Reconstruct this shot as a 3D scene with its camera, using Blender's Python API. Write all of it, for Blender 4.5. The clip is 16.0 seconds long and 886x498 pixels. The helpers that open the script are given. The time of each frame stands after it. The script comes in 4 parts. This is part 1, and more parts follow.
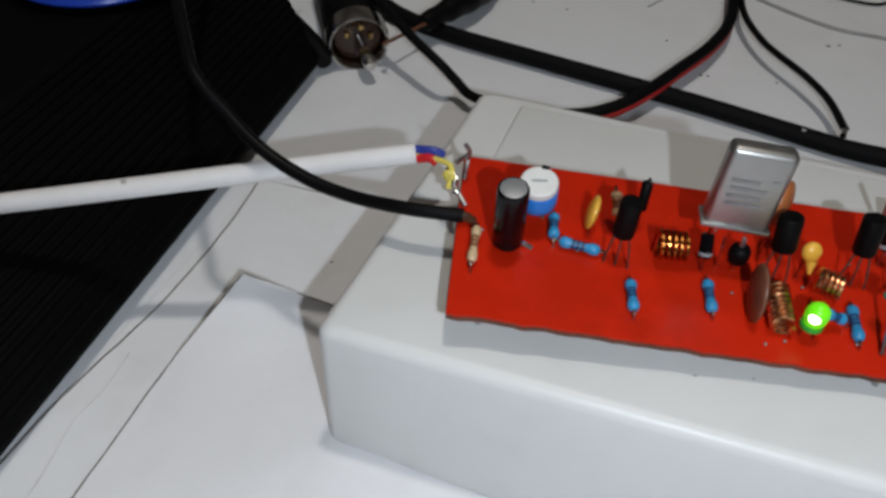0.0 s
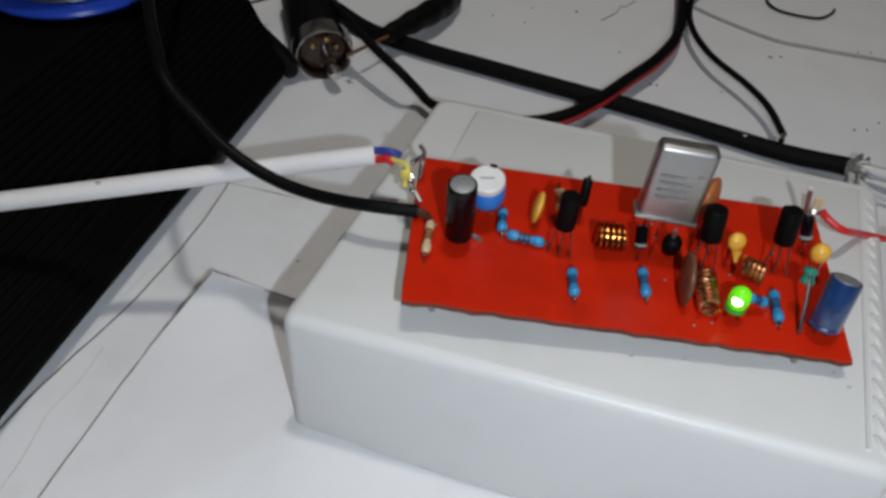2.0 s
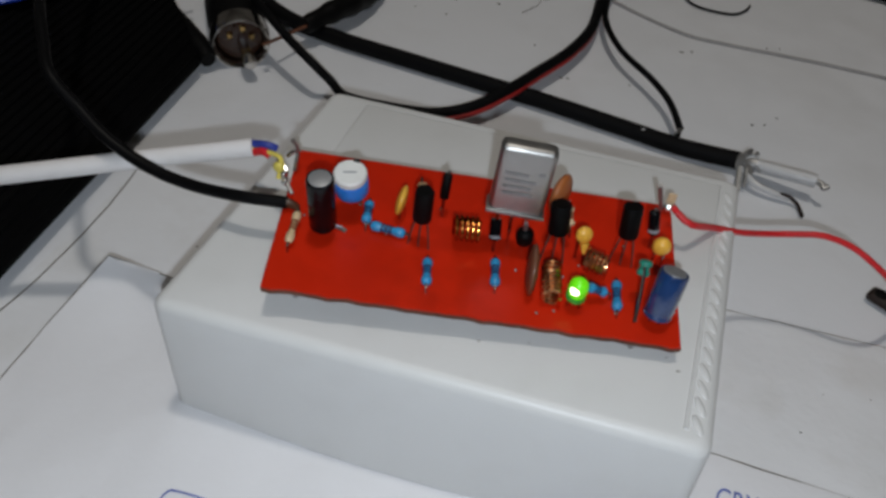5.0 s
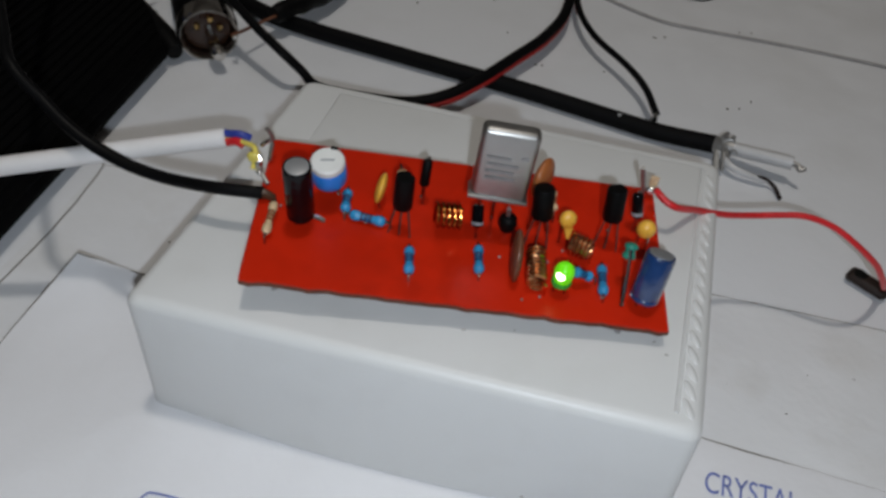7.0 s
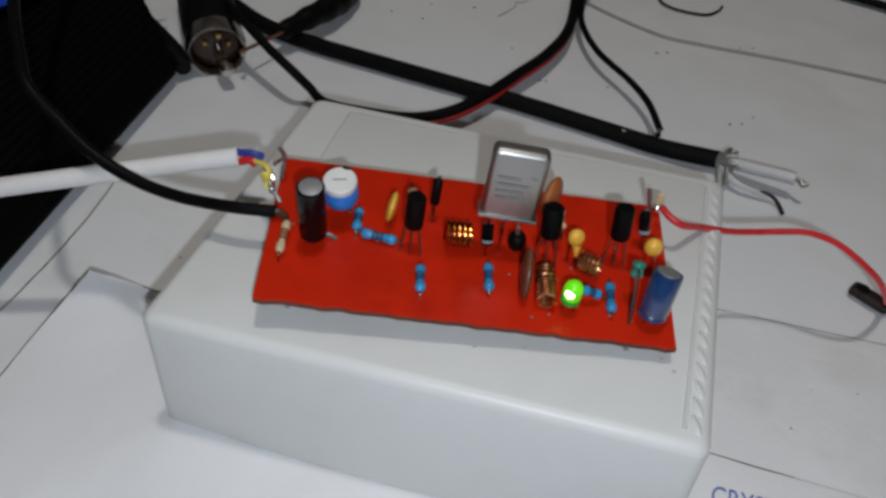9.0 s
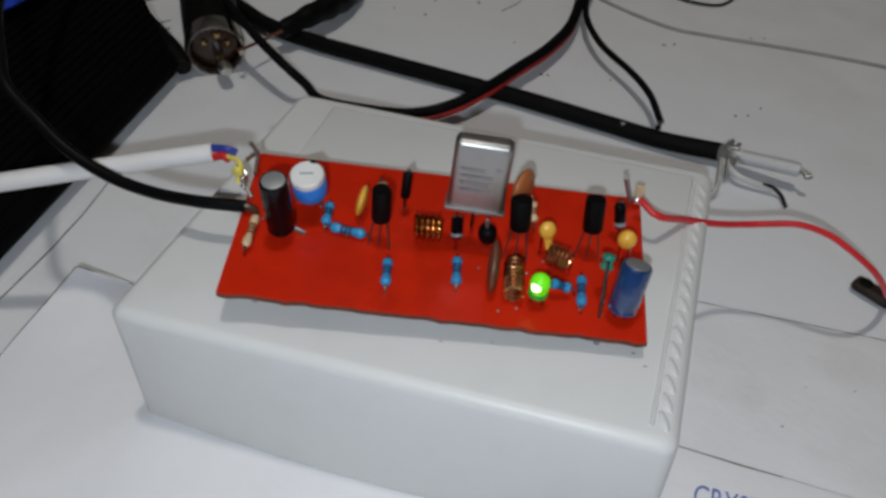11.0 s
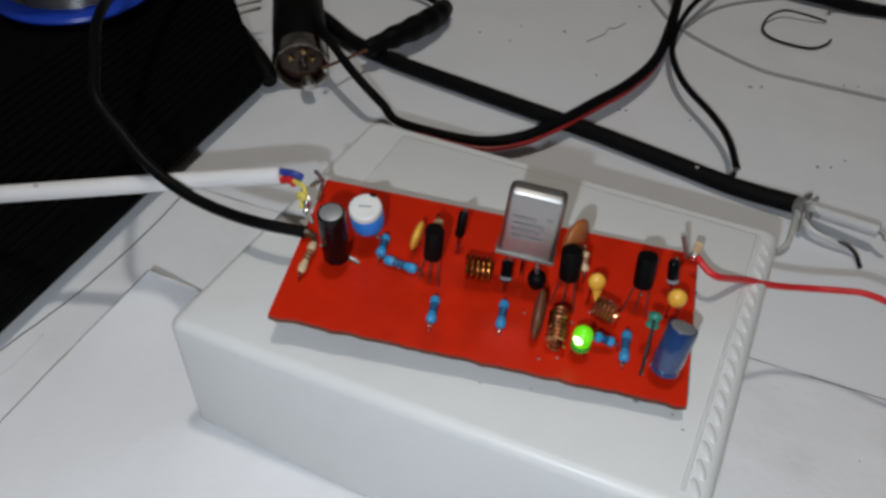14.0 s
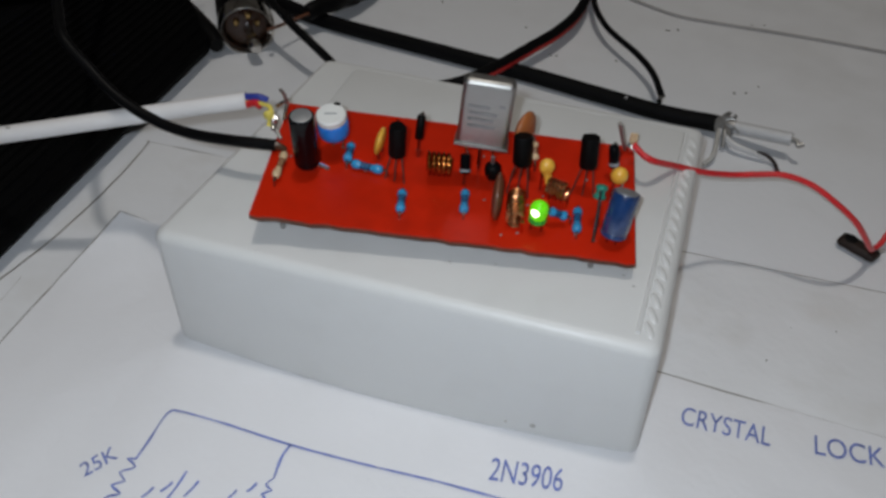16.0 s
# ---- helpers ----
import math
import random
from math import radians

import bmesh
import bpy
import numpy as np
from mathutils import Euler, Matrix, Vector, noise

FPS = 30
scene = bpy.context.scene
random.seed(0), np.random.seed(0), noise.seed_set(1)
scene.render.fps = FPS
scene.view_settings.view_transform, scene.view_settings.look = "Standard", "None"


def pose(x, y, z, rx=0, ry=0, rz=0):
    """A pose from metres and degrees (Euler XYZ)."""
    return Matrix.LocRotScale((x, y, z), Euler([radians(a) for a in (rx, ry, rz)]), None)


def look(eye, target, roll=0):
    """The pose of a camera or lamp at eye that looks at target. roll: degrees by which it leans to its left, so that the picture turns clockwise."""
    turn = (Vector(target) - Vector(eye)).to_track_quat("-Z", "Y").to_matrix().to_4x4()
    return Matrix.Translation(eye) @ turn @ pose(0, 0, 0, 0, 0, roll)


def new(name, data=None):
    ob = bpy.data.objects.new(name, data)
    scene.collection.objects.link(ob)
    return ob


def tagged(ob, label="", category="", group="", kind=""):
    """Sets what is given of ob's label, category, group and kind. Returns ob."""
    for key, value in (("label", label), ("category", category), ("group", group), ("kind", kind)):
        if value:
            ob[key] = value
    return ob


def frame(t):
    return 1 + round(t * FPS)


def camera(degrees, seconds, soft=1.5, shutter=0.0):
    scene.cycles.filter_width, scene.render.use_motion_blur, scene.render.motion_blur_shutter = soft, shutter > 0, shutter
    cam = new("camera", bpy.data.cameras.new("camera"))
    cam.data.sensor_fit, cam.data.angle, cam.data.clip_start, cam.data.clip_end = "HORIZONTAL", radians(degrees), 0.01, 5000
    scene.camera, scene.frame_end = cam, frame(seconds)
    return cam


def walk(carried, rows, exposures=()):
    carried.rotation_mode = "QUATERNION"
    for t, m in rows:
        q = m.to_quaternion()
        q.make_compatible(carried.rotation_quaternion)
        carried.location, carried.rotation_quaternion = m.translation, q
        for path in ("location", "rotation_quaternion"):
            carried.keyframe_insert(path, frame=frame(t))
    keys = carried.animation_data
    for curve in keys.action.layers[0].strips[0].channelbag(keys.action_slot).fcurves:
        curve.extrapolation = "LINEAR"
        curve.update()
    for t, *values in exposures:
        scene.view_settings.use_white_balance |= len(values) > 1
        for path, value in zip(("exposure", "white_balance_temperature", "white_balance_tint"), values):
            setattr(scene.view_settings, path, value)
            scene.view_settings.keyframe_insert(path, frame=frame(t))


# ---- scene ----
cam = camera(56.46, 16.0, soft=3.1, shutter=0.0)
ROWS = [
    (0, 0.0484, -0.0910, 0.1584, 45.81, -2.19, 17.62),
    (0.5, 0.0499, -0.0923, 0.1605, 46.13, -2.28, 17.00),
    (1, 0.0511, -0.0947, 0.1631, 46.68, -2.54, 16.72),
    (1.5, 0.0517, -0.0956, 0.1623, 46.48, -2.60, 16.47),
    (2, 0.0551, -0.1013, 0.1640, 46.84, -3.15, 15.96),
    (2.5, 0.0591, -0.1112, 0.1677, 46.47, -3.10, 14.68),
    (3, 0.0612, -0.1203, 0.1759, 47.72, -3.46, 14.48),
    (3.5, 0.0899, -0.1066, 0.1707, 46.86, -2.73, 14.08),
    (4, 0.1049, -0.0951, 0.1658, 45.58, -2.21, 14.88),
    (4.5, 0.0951, -0.0941, 0.1666, 45.35, -3.47, 14.77),
    (4.7, 0.0816, -0.1005, 0.1745, 45.57, -4.26, 15.62),
    (7, 0.0782, -0.0993, 0.1701, 45.42, -4.98, 13.04),
    (7.5, 0.0775, -0.0991, 0.1714, 45.37, -5.41, 12.99),
    (8, 0.0774, -0.0990, 0.1724, 45.35, -5.16, 12.84),
    (8.2, 0.0753, -0.1007, 0.1733, 46.05, -5.25, 12.87),
    (10.3, 0.0812, -0.0978, 0.1729, 45.97, -3.77, 13.48),
    (10.5, 0.0895, -0.0972, 0.1727, 46.16, -3.45, 13.56),
    (11, 0.0911, -0.0962, 0.1719, 45.92, -2.74, 14.84),
    (11.5, 0.0902, -0.0942, 0.1734, 45.66, -2.84, 15.15),
    (12, 0.0902, -0.0945, 0.1754, 46.01, -2.85, 15.14),
    (12.5, 0.0867, -0.0946, 0.1735, 45.91, -3.03, 15.38),
    (13, 0.0856, -0.0946, 0.1719, 45.88, -2.98, 15.45),
    (13.5, 0.0863, -0.0937, 0.1741, 45.94, -3.13, 16.22),
    (14, 0.0961, -0.0909, 0.1798, 45.87, -2.33, 22.32),
    (14.5, 0.1049, -0.0874, 0.1791, 45.08, -2.93, 25.88),
    (15, 0.1128, -0.0863, 0.1794, 45.16, -4.80, 25.49),
    (15.5, 0.1106, -0.0969, 0.1823, 47.35, -4.85, 23.63),
    (16, 0.1007, -0.1223, 0.1704, 47.21, -2.23, 16.20),
]
walk(cam, [(t, pose(x, y, z, rx, ry, rz)) for t, x, y, z, rx, ry, rz in ROWS],
     [(0.0, 0.02), (2.0, -0.05), (3.2, -0.18), (4.0, -0.30), (4.7, -0.30), (8.2, -0.25), (11.0, -0.23), (13.5, -0.15), (14.5, -0.06), (15.3, -0.08), (16.0, -0.34)])

# ---- light: the phone's lamp close to the lens, and the room's ceiling lamp ----
world = bpy.data.worlds.new("room_air")
scene.world = world
world.use_nodes = True
world.node_tree.nodes["Background"].inputs[0].default_value = (0.9, 0.95, 1.0, 1)
world.node_tree.nodes["Background"].inputs[1].default_value = 0.02


def lamp(name, kind, place, target, power, colour, size):
    data = bpy.data.lights.new(name, kind)
    data.energy, data.color = power, colour
    if kind == "AREA":
        data.shape, data.size = "DISK", size
    else:
        data.shadow_soft_size = size
    ob = new(name, data)
    ob.matrix_world = look(place, target)
    return ob


lamp("phone_lamp", "POINT", (0.093, -0.134, 0.184), (0.06, 0.05, 0), 1.27, (0.84, 0.925, 1.01), 0.0025)
lamp("ceiling_lamp", "POINT", (0.06, 0.085, 1.45), (0.05, 0.1, 0), 19.5, (0.97, 0.92, 0.845), 0.04)


# ---- materials ----
def material(name, colour, rough=0.5, metal=0.0, spread=0.1, size=0.004, bump=0.0, bump_size=0.001, coat=0.0, spec=0.5, stain=0.0,
             stain_size=0.03, stain_colour=(0.3, 0.27, 0.22), glow=0.0, vary=0.0):
    """A surface with fine grain, slow mottling and relief; sizes in metres."""
    m = bpy.data.materials.new(name)
    m.use_nodes = True
    nt = m.node_tree
    bsdf = nt.nodes["Principled BSDF"]
    coords = nt.nodes.new("ShaderNodeTexCoord")

    def grain(scale, detail=4.0, low=0.35, high=0.65):
        n = nt.nodes.new("ShaderNodeTexNoise")
        n.inputs["Scale"].default_value, n.inputs["Detail"].default_value = scale, detail
        nt.links.new(coords.outputs["Object"], n.inputs["Vector"])
        r = nt.nodes.new("ShaderNodeMapRange")
        r.inputs[1].default_value, r.inputs[2].default_value = low, high
        nt.links.new(n.outputs["Fac"], r.inputs[0])
        return r.outputs[0]

    def mixed(fac, a, b):
        x = nt.nodes.new("ShaderNodeMix")
        x.data_type = "RGBA"
        nt.links.new(fac, x.inputs[0])
        for socket, v in ((x.inputs[6], a), (x.inputs[7], b)):
            if isinstance(v, tuple):
                socket.default_value = (*v, 1)
            else:
                nt.links.new(v, socket)
        return x.outputs[2]

    dark = tuple(c * (1 - spread) for c in colour)
    light = tuple(min(1, c * (1 + spread)) for c in colour)
    tone = mixed(grain(1 / size), dark, light)
    tone = mixed(grain(0.13 / size, 2.0), tone, mixed(grain(0.5 / size), light, colour))
    if stain:
        s = nt.nodes.new("ShaderNodeMath")
        s.operation, s.inputs[1].default_value = "MULTIPLY", stain
        nt.links.new(grain(1 / stain_size, 6.0, 0.52, 0.8), s.inputs[0])
        tone = mixed(s.outputs[0], tone, stain_colour)
    if vary:
        info = nt.nodes.new("ShaderNodeObjectInfo")
        hsv = nt.nodes.new("ShaderNodeHueSaturation")
        r = nt.nodes.new("ShaderNodeMapRange")
        r.inputs[3].default_value, r.inputs[4].default_value = 1 - vary, 1 + vary
        nt.links.new(info.outputs["Random"], r.inputs[0])
        nt.links.new(r.outputs[0], hsv.inputs["Value"])
        nt.links.new(tone, hsv.inputs["Color"])
        tone = hsv.outputs[0]
    nt.links.new(tone, bsdf.inputs["Base Color"])
    r = nt.nodes.new("ShaderNodeMapRange")
    r.inputs[3].default_value, r.inputs[4].default_value = max(0.03, rough - 0.08), min(1, rough + 0.08)
    nt.links.new(grain(0.4 / size, 3.0, 0.2, 0.8), r.inputs[0])
    nt.links.new(r.outputs[0], bsdf.inputs["Roughness"])
    bsdf.inputs["Metallic"].default_value = metal
    bsdf.inputs["Specular IOR Level"].default_value = spec
    bsdf.inputs["Coat Weight"].default_value = coat
    if bump:
        b = nt.nodes.new("ShaderNodeBump")
        b.inputs["Strength"].default_value, b.inputs["Distance"].default_value = bump, bump_size * 0.3
        nt.links.new(grain(1 / bump_size, 5.0, 0.0, 1.0), b.inputs["Height"])
        nt.links.new(b.outputs[0], bsdf.inputs["Normal"])
    if glow:
        bsdf.inputs["Emission Color"].default_value = (*colour, 1)
        bsdf.inputs["Emission Strength"].default_value = glow
    return m


TABLE = material("white_table_paint", (0.765, 0.777, 0.81), 0.45, spread=0.03, size=0.02, bump=0.15, bump_size=0.003, stain=0.25, stain_size=0.05,
                 stain_colour=(0.5, 0.48, 0.45))
BOARD_SHEET = material("off_white_card", (0.755, 0.762, 0.785), 0.6, spread=0.03, size=0.03, bump=0.2, bump_size=0.02, stain=0.3, stain_size=0.02,
                       stain_colour=(0.5, 0.47, 0.42))
PAPER = material("writing_paper", (0.75, 0.75, 0.775), 0.75, spread=0.02, size=0.02, bump=0.25, bump_size=0.03)
INK = material("blue_pen_ink", (0.12, 0.16, 0.42), 0.6, spread=0.4, size=0.002)
GREY_MARK = material("pencil_grey_edge", (0.5, 0.49, 0.48), 0.8, spread=0.3, size=0.004)
PLASTIC = material("white_abs_plastic", (0.675, 0.677, 0.672), 0.42, spread=0.02, size=0.03, bump=0.12, bump_size=0.0009, stain=0.12, stain_size=0.012,
                   stain_colour=(0.45, 0.43, 0.4))
GRIME = material("dark_grime", (0.07, 0.06, 0.05), 0.8, spread=0.4, size=0.002)
RED = material("red_board_lacquer", (0.52, 0.017, 0.003), 0.34, spread=0.12, size=0.006, bump=0.10, bump_size=0.003, spec=0.2, stain=0.25, stain_size=0.012,
               stain_colour=(0.3, 0.008, 0.002))
FIBRE = material("dark_cut_fibre_edge", (0.10, 0.035, 0.02), 0.8, spread=0.5, size=0.0012, bump=0.5, bump_size=0.0008)
BLACK = material("black_moulding", (0.0022, 0.0022, 0.0024), 0.5, spread=0.3, size=0.003, bump=0.2, bump_size=0.0008, spec=0.12)
RIBBED = material("black_ribbed_case", (0.0016, 0.0016, 0.0018), 0.62, spread=0.3, size=0.004, bump=0.3, bump_size=0.001, spec=0.06)
RUBBER = material("black_cable_sheath", (0.0025, 0.0025, 0.003), 0.6, spread=0.25, size=0.006, bump=0.1, bump_size=0.002, spec=0.1)
VINYL = material("semi_gloss_black_sheath", (0.003, 0.003, 0.0034), 0.45, spread=0.25, size=0.006, bump=0.1, bump_size=0.002, spec=0.1)
GLOSS_BLACK = material("glossy_black_sleeve", (0.003, 0.003, 0.004), 0.13, spread=0.2, size=0.003, bump=0.25, bump_size=0.002, spec=0.2)
GREY_SLEEVE = material("grey_stripe", (0.28, 0.29, 0.31), 0.4, spread=0.1, size=0.002)
WHITE_SHEATH = material("white_cable_sheath", (0.78, 0.76, 0.76), 0.4, spread=0.03, size=0.01, stain=0.2, stain_size=0.01)
NICKEL = material("nickel_ring", (0.62, 0.60, 0.57), 0.18, 1.0, spread=0.06, size=0.002)
PRINT = material("faint_print", (0.2, 0.2, 0.2), 0.5, spread=0.3, size=0.001)
PLUG_BROWN = material("brown_plug_insulator", (0.028, 0.011, 0.006), 0.12, spread=0.3, size=0.003)
STEEL = material("brushed_steel_can", (0.4, 0.395, 0.385), 0.42, 1.0, spread=0.06, size=0.002, bump=0.08, bump_size=0.0008)
CHROME = material("bright_solder", (0.85, 0.85, 0.84), 0.18, 1.0, spread=0.08, size=0.001)
TIN = material("dull_tinned_wire", (0.34, 0.335, 0.33), 0.45, 0.8, spread=0.15, size=0.001)
LEAD = material("bare_component_lead", (0.40, 0.38, 0.36), 0.22, 1.0, spread=0.15, size=0.001)
BRASS = material("brass_gilding", (0.62, 0.42, 0.17), 0.25, 1.0, spread=0.15, size=0.002)
COPPER = material("enamelled_copper", (0.72, 0.36, 0.17), 0.26, 1.0, spread=0.25, size=0.0015)
DARK_COPPER = material("dark_enamelled_copper", (0.36, 0.13, 0.03), 0.2, 1.0, spread=0.4, size=0.0012)
LUG_DARK = material("dark_tarnished_lug", (0.018, 0.011, 0.009), 0.5, spread=0.4, size=0.003, bump=0.3, bump_size=0.002, spec=0.25)
SCUFF = material("grey_scuff", (0.42, 0.41, 0.39), 0.7, spread=0.3, size=0.001)
# transistor leads: the red board's dim reflection is put into the base colour
LEAD_RED = material("lead_with_red_reflection", (0.16, 0.09, 0.075), 0.35, 0.7, spread=0.2, size=0.001)
AMBER = material("amber_resin", (0.055, 0.022, 0.01), 0.3, spread=0.3, size=0.002)
BLUE_RES = material("blue_resistor_lacquer", (0.025, 0.25, 0.5), 0.32, spread=0.15, size=0.001, coat=0.3, vary=0.12)
BLUE_BAND = material("dark_blue_band", (0.008, 0.045, 0.12), 0.4, spread=0.3, size=0.0008)
BEIGE_RES = material("beige_resistor_lacquer", (0.62, 0.45, 0.27), 0.4, spread=0.15, size=0.001)
BROWN_BAND = material("brown_band", (0.2, 0.07, 0.03), 0.4, spread=0.3, size=0.0008)
BLUE_POT = material("bright_blue_pot_body", (0.02, 0.22, 0.72), 0.35, spread=0.08, size=0.002)
WHITE_POT = material("white_pot_dial", (0.74, 0.74, 0.72), 0.45, spread=0.05, size=0.002)
BLUE_CAP = material("blue_capacitor_sleeve", (0.008, 0.034, 0.12), 0.2, spread=0.35, size=0.0015, bump=0.5, bump_size=0.0018, coat=0.9)
ALU = material("aluminium_can_top", (0.34, 0.345, 0.355), 0.5, 0.6, spread=0.12, size=0.0015)
YELLOW = material("yellow_resin_dip", (0.80, 0.43, 0.055), 0.35, spread=0.12, size=0.0015)
ORANGE = material("orange_brown_ceramic", (0.34, 0.105, 0.028), 0.4, spread=0.2, size=0.002)
BROWN = material("brown_ceramic", (0.13, 0.048, 0.024), 0.4, spread=0.25, size=0.002)
TEAL = material("teal_bead_lacquer", (0.02, 0.21, 0.15), 0.35, spread=0.2, size=0.001)
DARK_RED = material("dark_red_wire_sheath", (0.3, 0.012, 0.012), 0.4, spread=0.15, size=0.003)
RED_WIRE = material("red_wire_sheath", (0.62, 0.02, 0.025), 0.35, spread=0.1, size=0.003)
BLUE_WIRE = material("blue_wire_sheath", (0.03, 0.05, 0.3), 0.4, spread=0.1, size=0.003)
YELLOW_WIRE = material("yellow_wire_sheath", (0.75, 0.62, 0.12), 0.4, spread=0.1, size=0.003)
SPOOL_BLUE = material("blue_spool_plastic", (0.015, 0.06, 0.5), 0.35, spread=0.08, size=0.01)
SOLDER = material("wound_solder_wire", (0.42, 0.42, 0.43), 0.3, 1.0, spread=0.1, size=0.004)
CLEAR = material("milky_dielectric", (0.56, 0.56, 0.57), 0.35, spread=0.04, size=0.003)
# dark tone for the lines drawn along the sheet edges
EDGE_DARK = material("dark_sheet_edge", (0.13, 0.115, 0.10), 0.8, spread=0.4, size=0.004)
# grey of the thread, also of the tubes that draw cast wire shadows
THREAD_AND_SHADOW = material("grey_thread_and_shadow", (0.3, 0.29, 0.29), 0.6, spread=0.15, size=0.004)
LED_GREEN = material("lit_green_led", (0.16, 0.80, 0.01), 0.3, spread=0.05, size=0.001, glow=0.3)
LED_CORE = material("led_bright_core", (0.75, 1.0, 0.55), 0.3, spread=0.02, size=0.001, glow=5.0)
LED_FOOT = material("green_led_foot", (0.03, 0.33, 0.04), 0.3, spread=0.1, size=0.001)
WALL = material("pale_wall_paint", (0.34, 0.33, 0.32), 0.8, spread=0.06, size=0.2)
FLOOR = material("grey_floor", (0.3, 0.28, 0.26), 0.7, spread=0.1, size=0.1)
WOOD = material("table_leg_wood", (0.25, 0.16, 0.1), 0.6, spread=0.2, size=0.02)


# ---- building helpers (world coordinates) ----
def finish(bm, name, mat, smooth=True):
    me = bpy.data.meshes.new(name)
    bmesh.ops.recalc_face_normals(bm, faces=bm.faces)
    bm.to_mesh(me)
    bm.free()
    if smooth:
        for p in me.polygons:
            p.use_smooth = True
        me.set_sharp_from_angle(angle=radians(38))
    me.materials.append(mat)
    return me


def thing(name, base, label, category, group="", kind=""):
    ob = new(name)
    ob.empty_display_size = 0.005
    ob.location = base
    return tagged(ob, label, category, group, kind)


def part(name, bm, mat, parent, label="", smooth=True):
    ob = new(name, finish(bm, name, mat, smooth))
    ob.parent = parent
    if parent.data is None:
        ob.matrix_parent_inverse = Matrix.Translation(-Vector(parent.location))
    return tagged(ob, label)


def solo(name, bm, mat, base, label, category, group="", kind="", smooth=True):
    bmesh.ops.translate(bm, verts=bm.verts, vec=-Vector(base))
    ob = new(name, finish(bm, name, mat, smooth))
    ob.location = base
    return tagged(ob, label, category, group, kind)


def smooth_line(points, step=0.0015):
    """Catmull-Rom through the points, at about even steps."""
    p = [Vector(q) for q in points]
    p = [p[0] * 2 - p[1]] + p + [p[-1] * 2 - p[-2]]
    out = []
    for a, b, c, d in zip(p, p[1:], p[2:], p[3:]):
        n = max(2, int((c - b).length / step))
        for i in range(n):
            t = i / n
            out.append(0.5 * (2 * b + (c - a) * t + (2 * a - 5 * b + 4 * c - d) * t * t + (3 * b - a - 3 * c + d) * t ** 3))
    return out + [p[-2]]


def tube(points, radius, sides=10, step=0.0015, straight=False, taper=None, bm=None, flat=1.0):
    bm = bm or bmesh.new()
    line = [Vector(q) for q in points] if straight else smooth_line(points, step)
    rings, side = [], None
    for i, q in enumerate(line):
        way = (line[min(i + 1, len(line) - 1)] - line[max(i - 1, 0)]).normalized()
        ref = side if side else (Vector((0, 0, 1)) if abs(way.z) < 0.9 else Vector((1, 0, 0)))
        up = (ref - way * ref.dot(way)).normalized()
        side = up
        across = way.cross(up)
        k = i / (len(line) - 1)
        r = radius * (taper(k) if taper else 1.0)
        rings.append([bm.verts.new(q + r * (flat * up * math.sin(2 * math.pi * j / sides) + across * math.cos(2 * math.pi * j / sides))) for j in range(sides)])
    for a, b in zip(rings, rings[1:]):
        for j in range(sides):
            bm.faces.new((a[j], a[(j + 1) % sides], b[(j + 1) % sides], b[j]))
    bm.faces.new(rings[0][::-1])
    bm.faces.new(rings[-1])
    return bm


def axis_frame(foot, head):
    foot, head = Vector(foot), Vector(head)
    return Matrix.Translation(foot) @ (head - foot).to_track_quat("Z", "Y").to_matrix().to_4x4()


def turned(profile, foot, head, sides=24, bm=None, cap=True):
    """Rings of (radius, height) turned round the line from foot to head; heights are shares of its length."""
    bm = bm or bmesh.new()
    m, length = axis_frame(foot, head), (Vector(head) - Vector(foot)).length
    rings = [[bm.verts.new(m @ Vector((r * math.cos(2 * math.pi * j / sides), r * math.sin(2 * math.pi * j / sides), h * length))) for j in range(sides)] for r, h in profile]
    for a, b in zip(rings, rings[1:]):
        for j in range(sides):
            bm.faces.new((a[j], a[(j + 1) % sides], b[(j + 1) % sides], b[j]))
    if cap:
        bm.faces.new(rings[0][::-1])
        bm.faces.new(rings[-1])
    return bm


def block(size, m=None, bevel=0.0, segments=3, bm=None):
    """A box of that size with its base centred on m, edges rounded."""
    own = bmesh.new()
    bmesh.ops.create_cube(own, size=1)
    bmesh.ops.scale(own, verts=own.verts, vec=size)
    bmesh.ops.translate(own, verts=own.verts, vec=(0, 0, size[2] / 2))
    if bevel:
        bmesh.ops.bevel(own, geom=own.edges[:], offset=bevel, segments=segments, profile=0.5, affect="EDGES")
    if m is not None:
        own.transform(m)
    if bm is None:
        return own
    me = bpy.data.meshes.new("join")
    own.to_mesh(me)
    own.free()
    bm.from_mesh(me)
    bpy.data.meshes.remove(me)
    return bm


def slab(outline, low, high, bm=None):
    bm = bm or bmesh.new()
    a = [bm.verts.new((x, y, low)) for x, y in outline]
    b = [bm.verts.new((x, y, high)) for x, y in outline]
    n = len(outline)
    for i in range(n):
        bm.faces.new((a[i], a[(i + 1) % n], b[(i + 1) % n], b[i]))
    bm.faces.new(a[::-1])
    bm.faces.new(b)
    return bm


def ellipsoid(centre, radii, m=None, bm=None, rings=10):
    own = bmesh.new()
    bmesh.ops.create_uvsphere(own, u_segments=18, v_segments=rings, radius=1)
    bmesh.ops.scale(own, verts=own.verts, vec=radii)
    own.transform(Matrix.Translation(centre) @ (m or Matrix()))
    return own


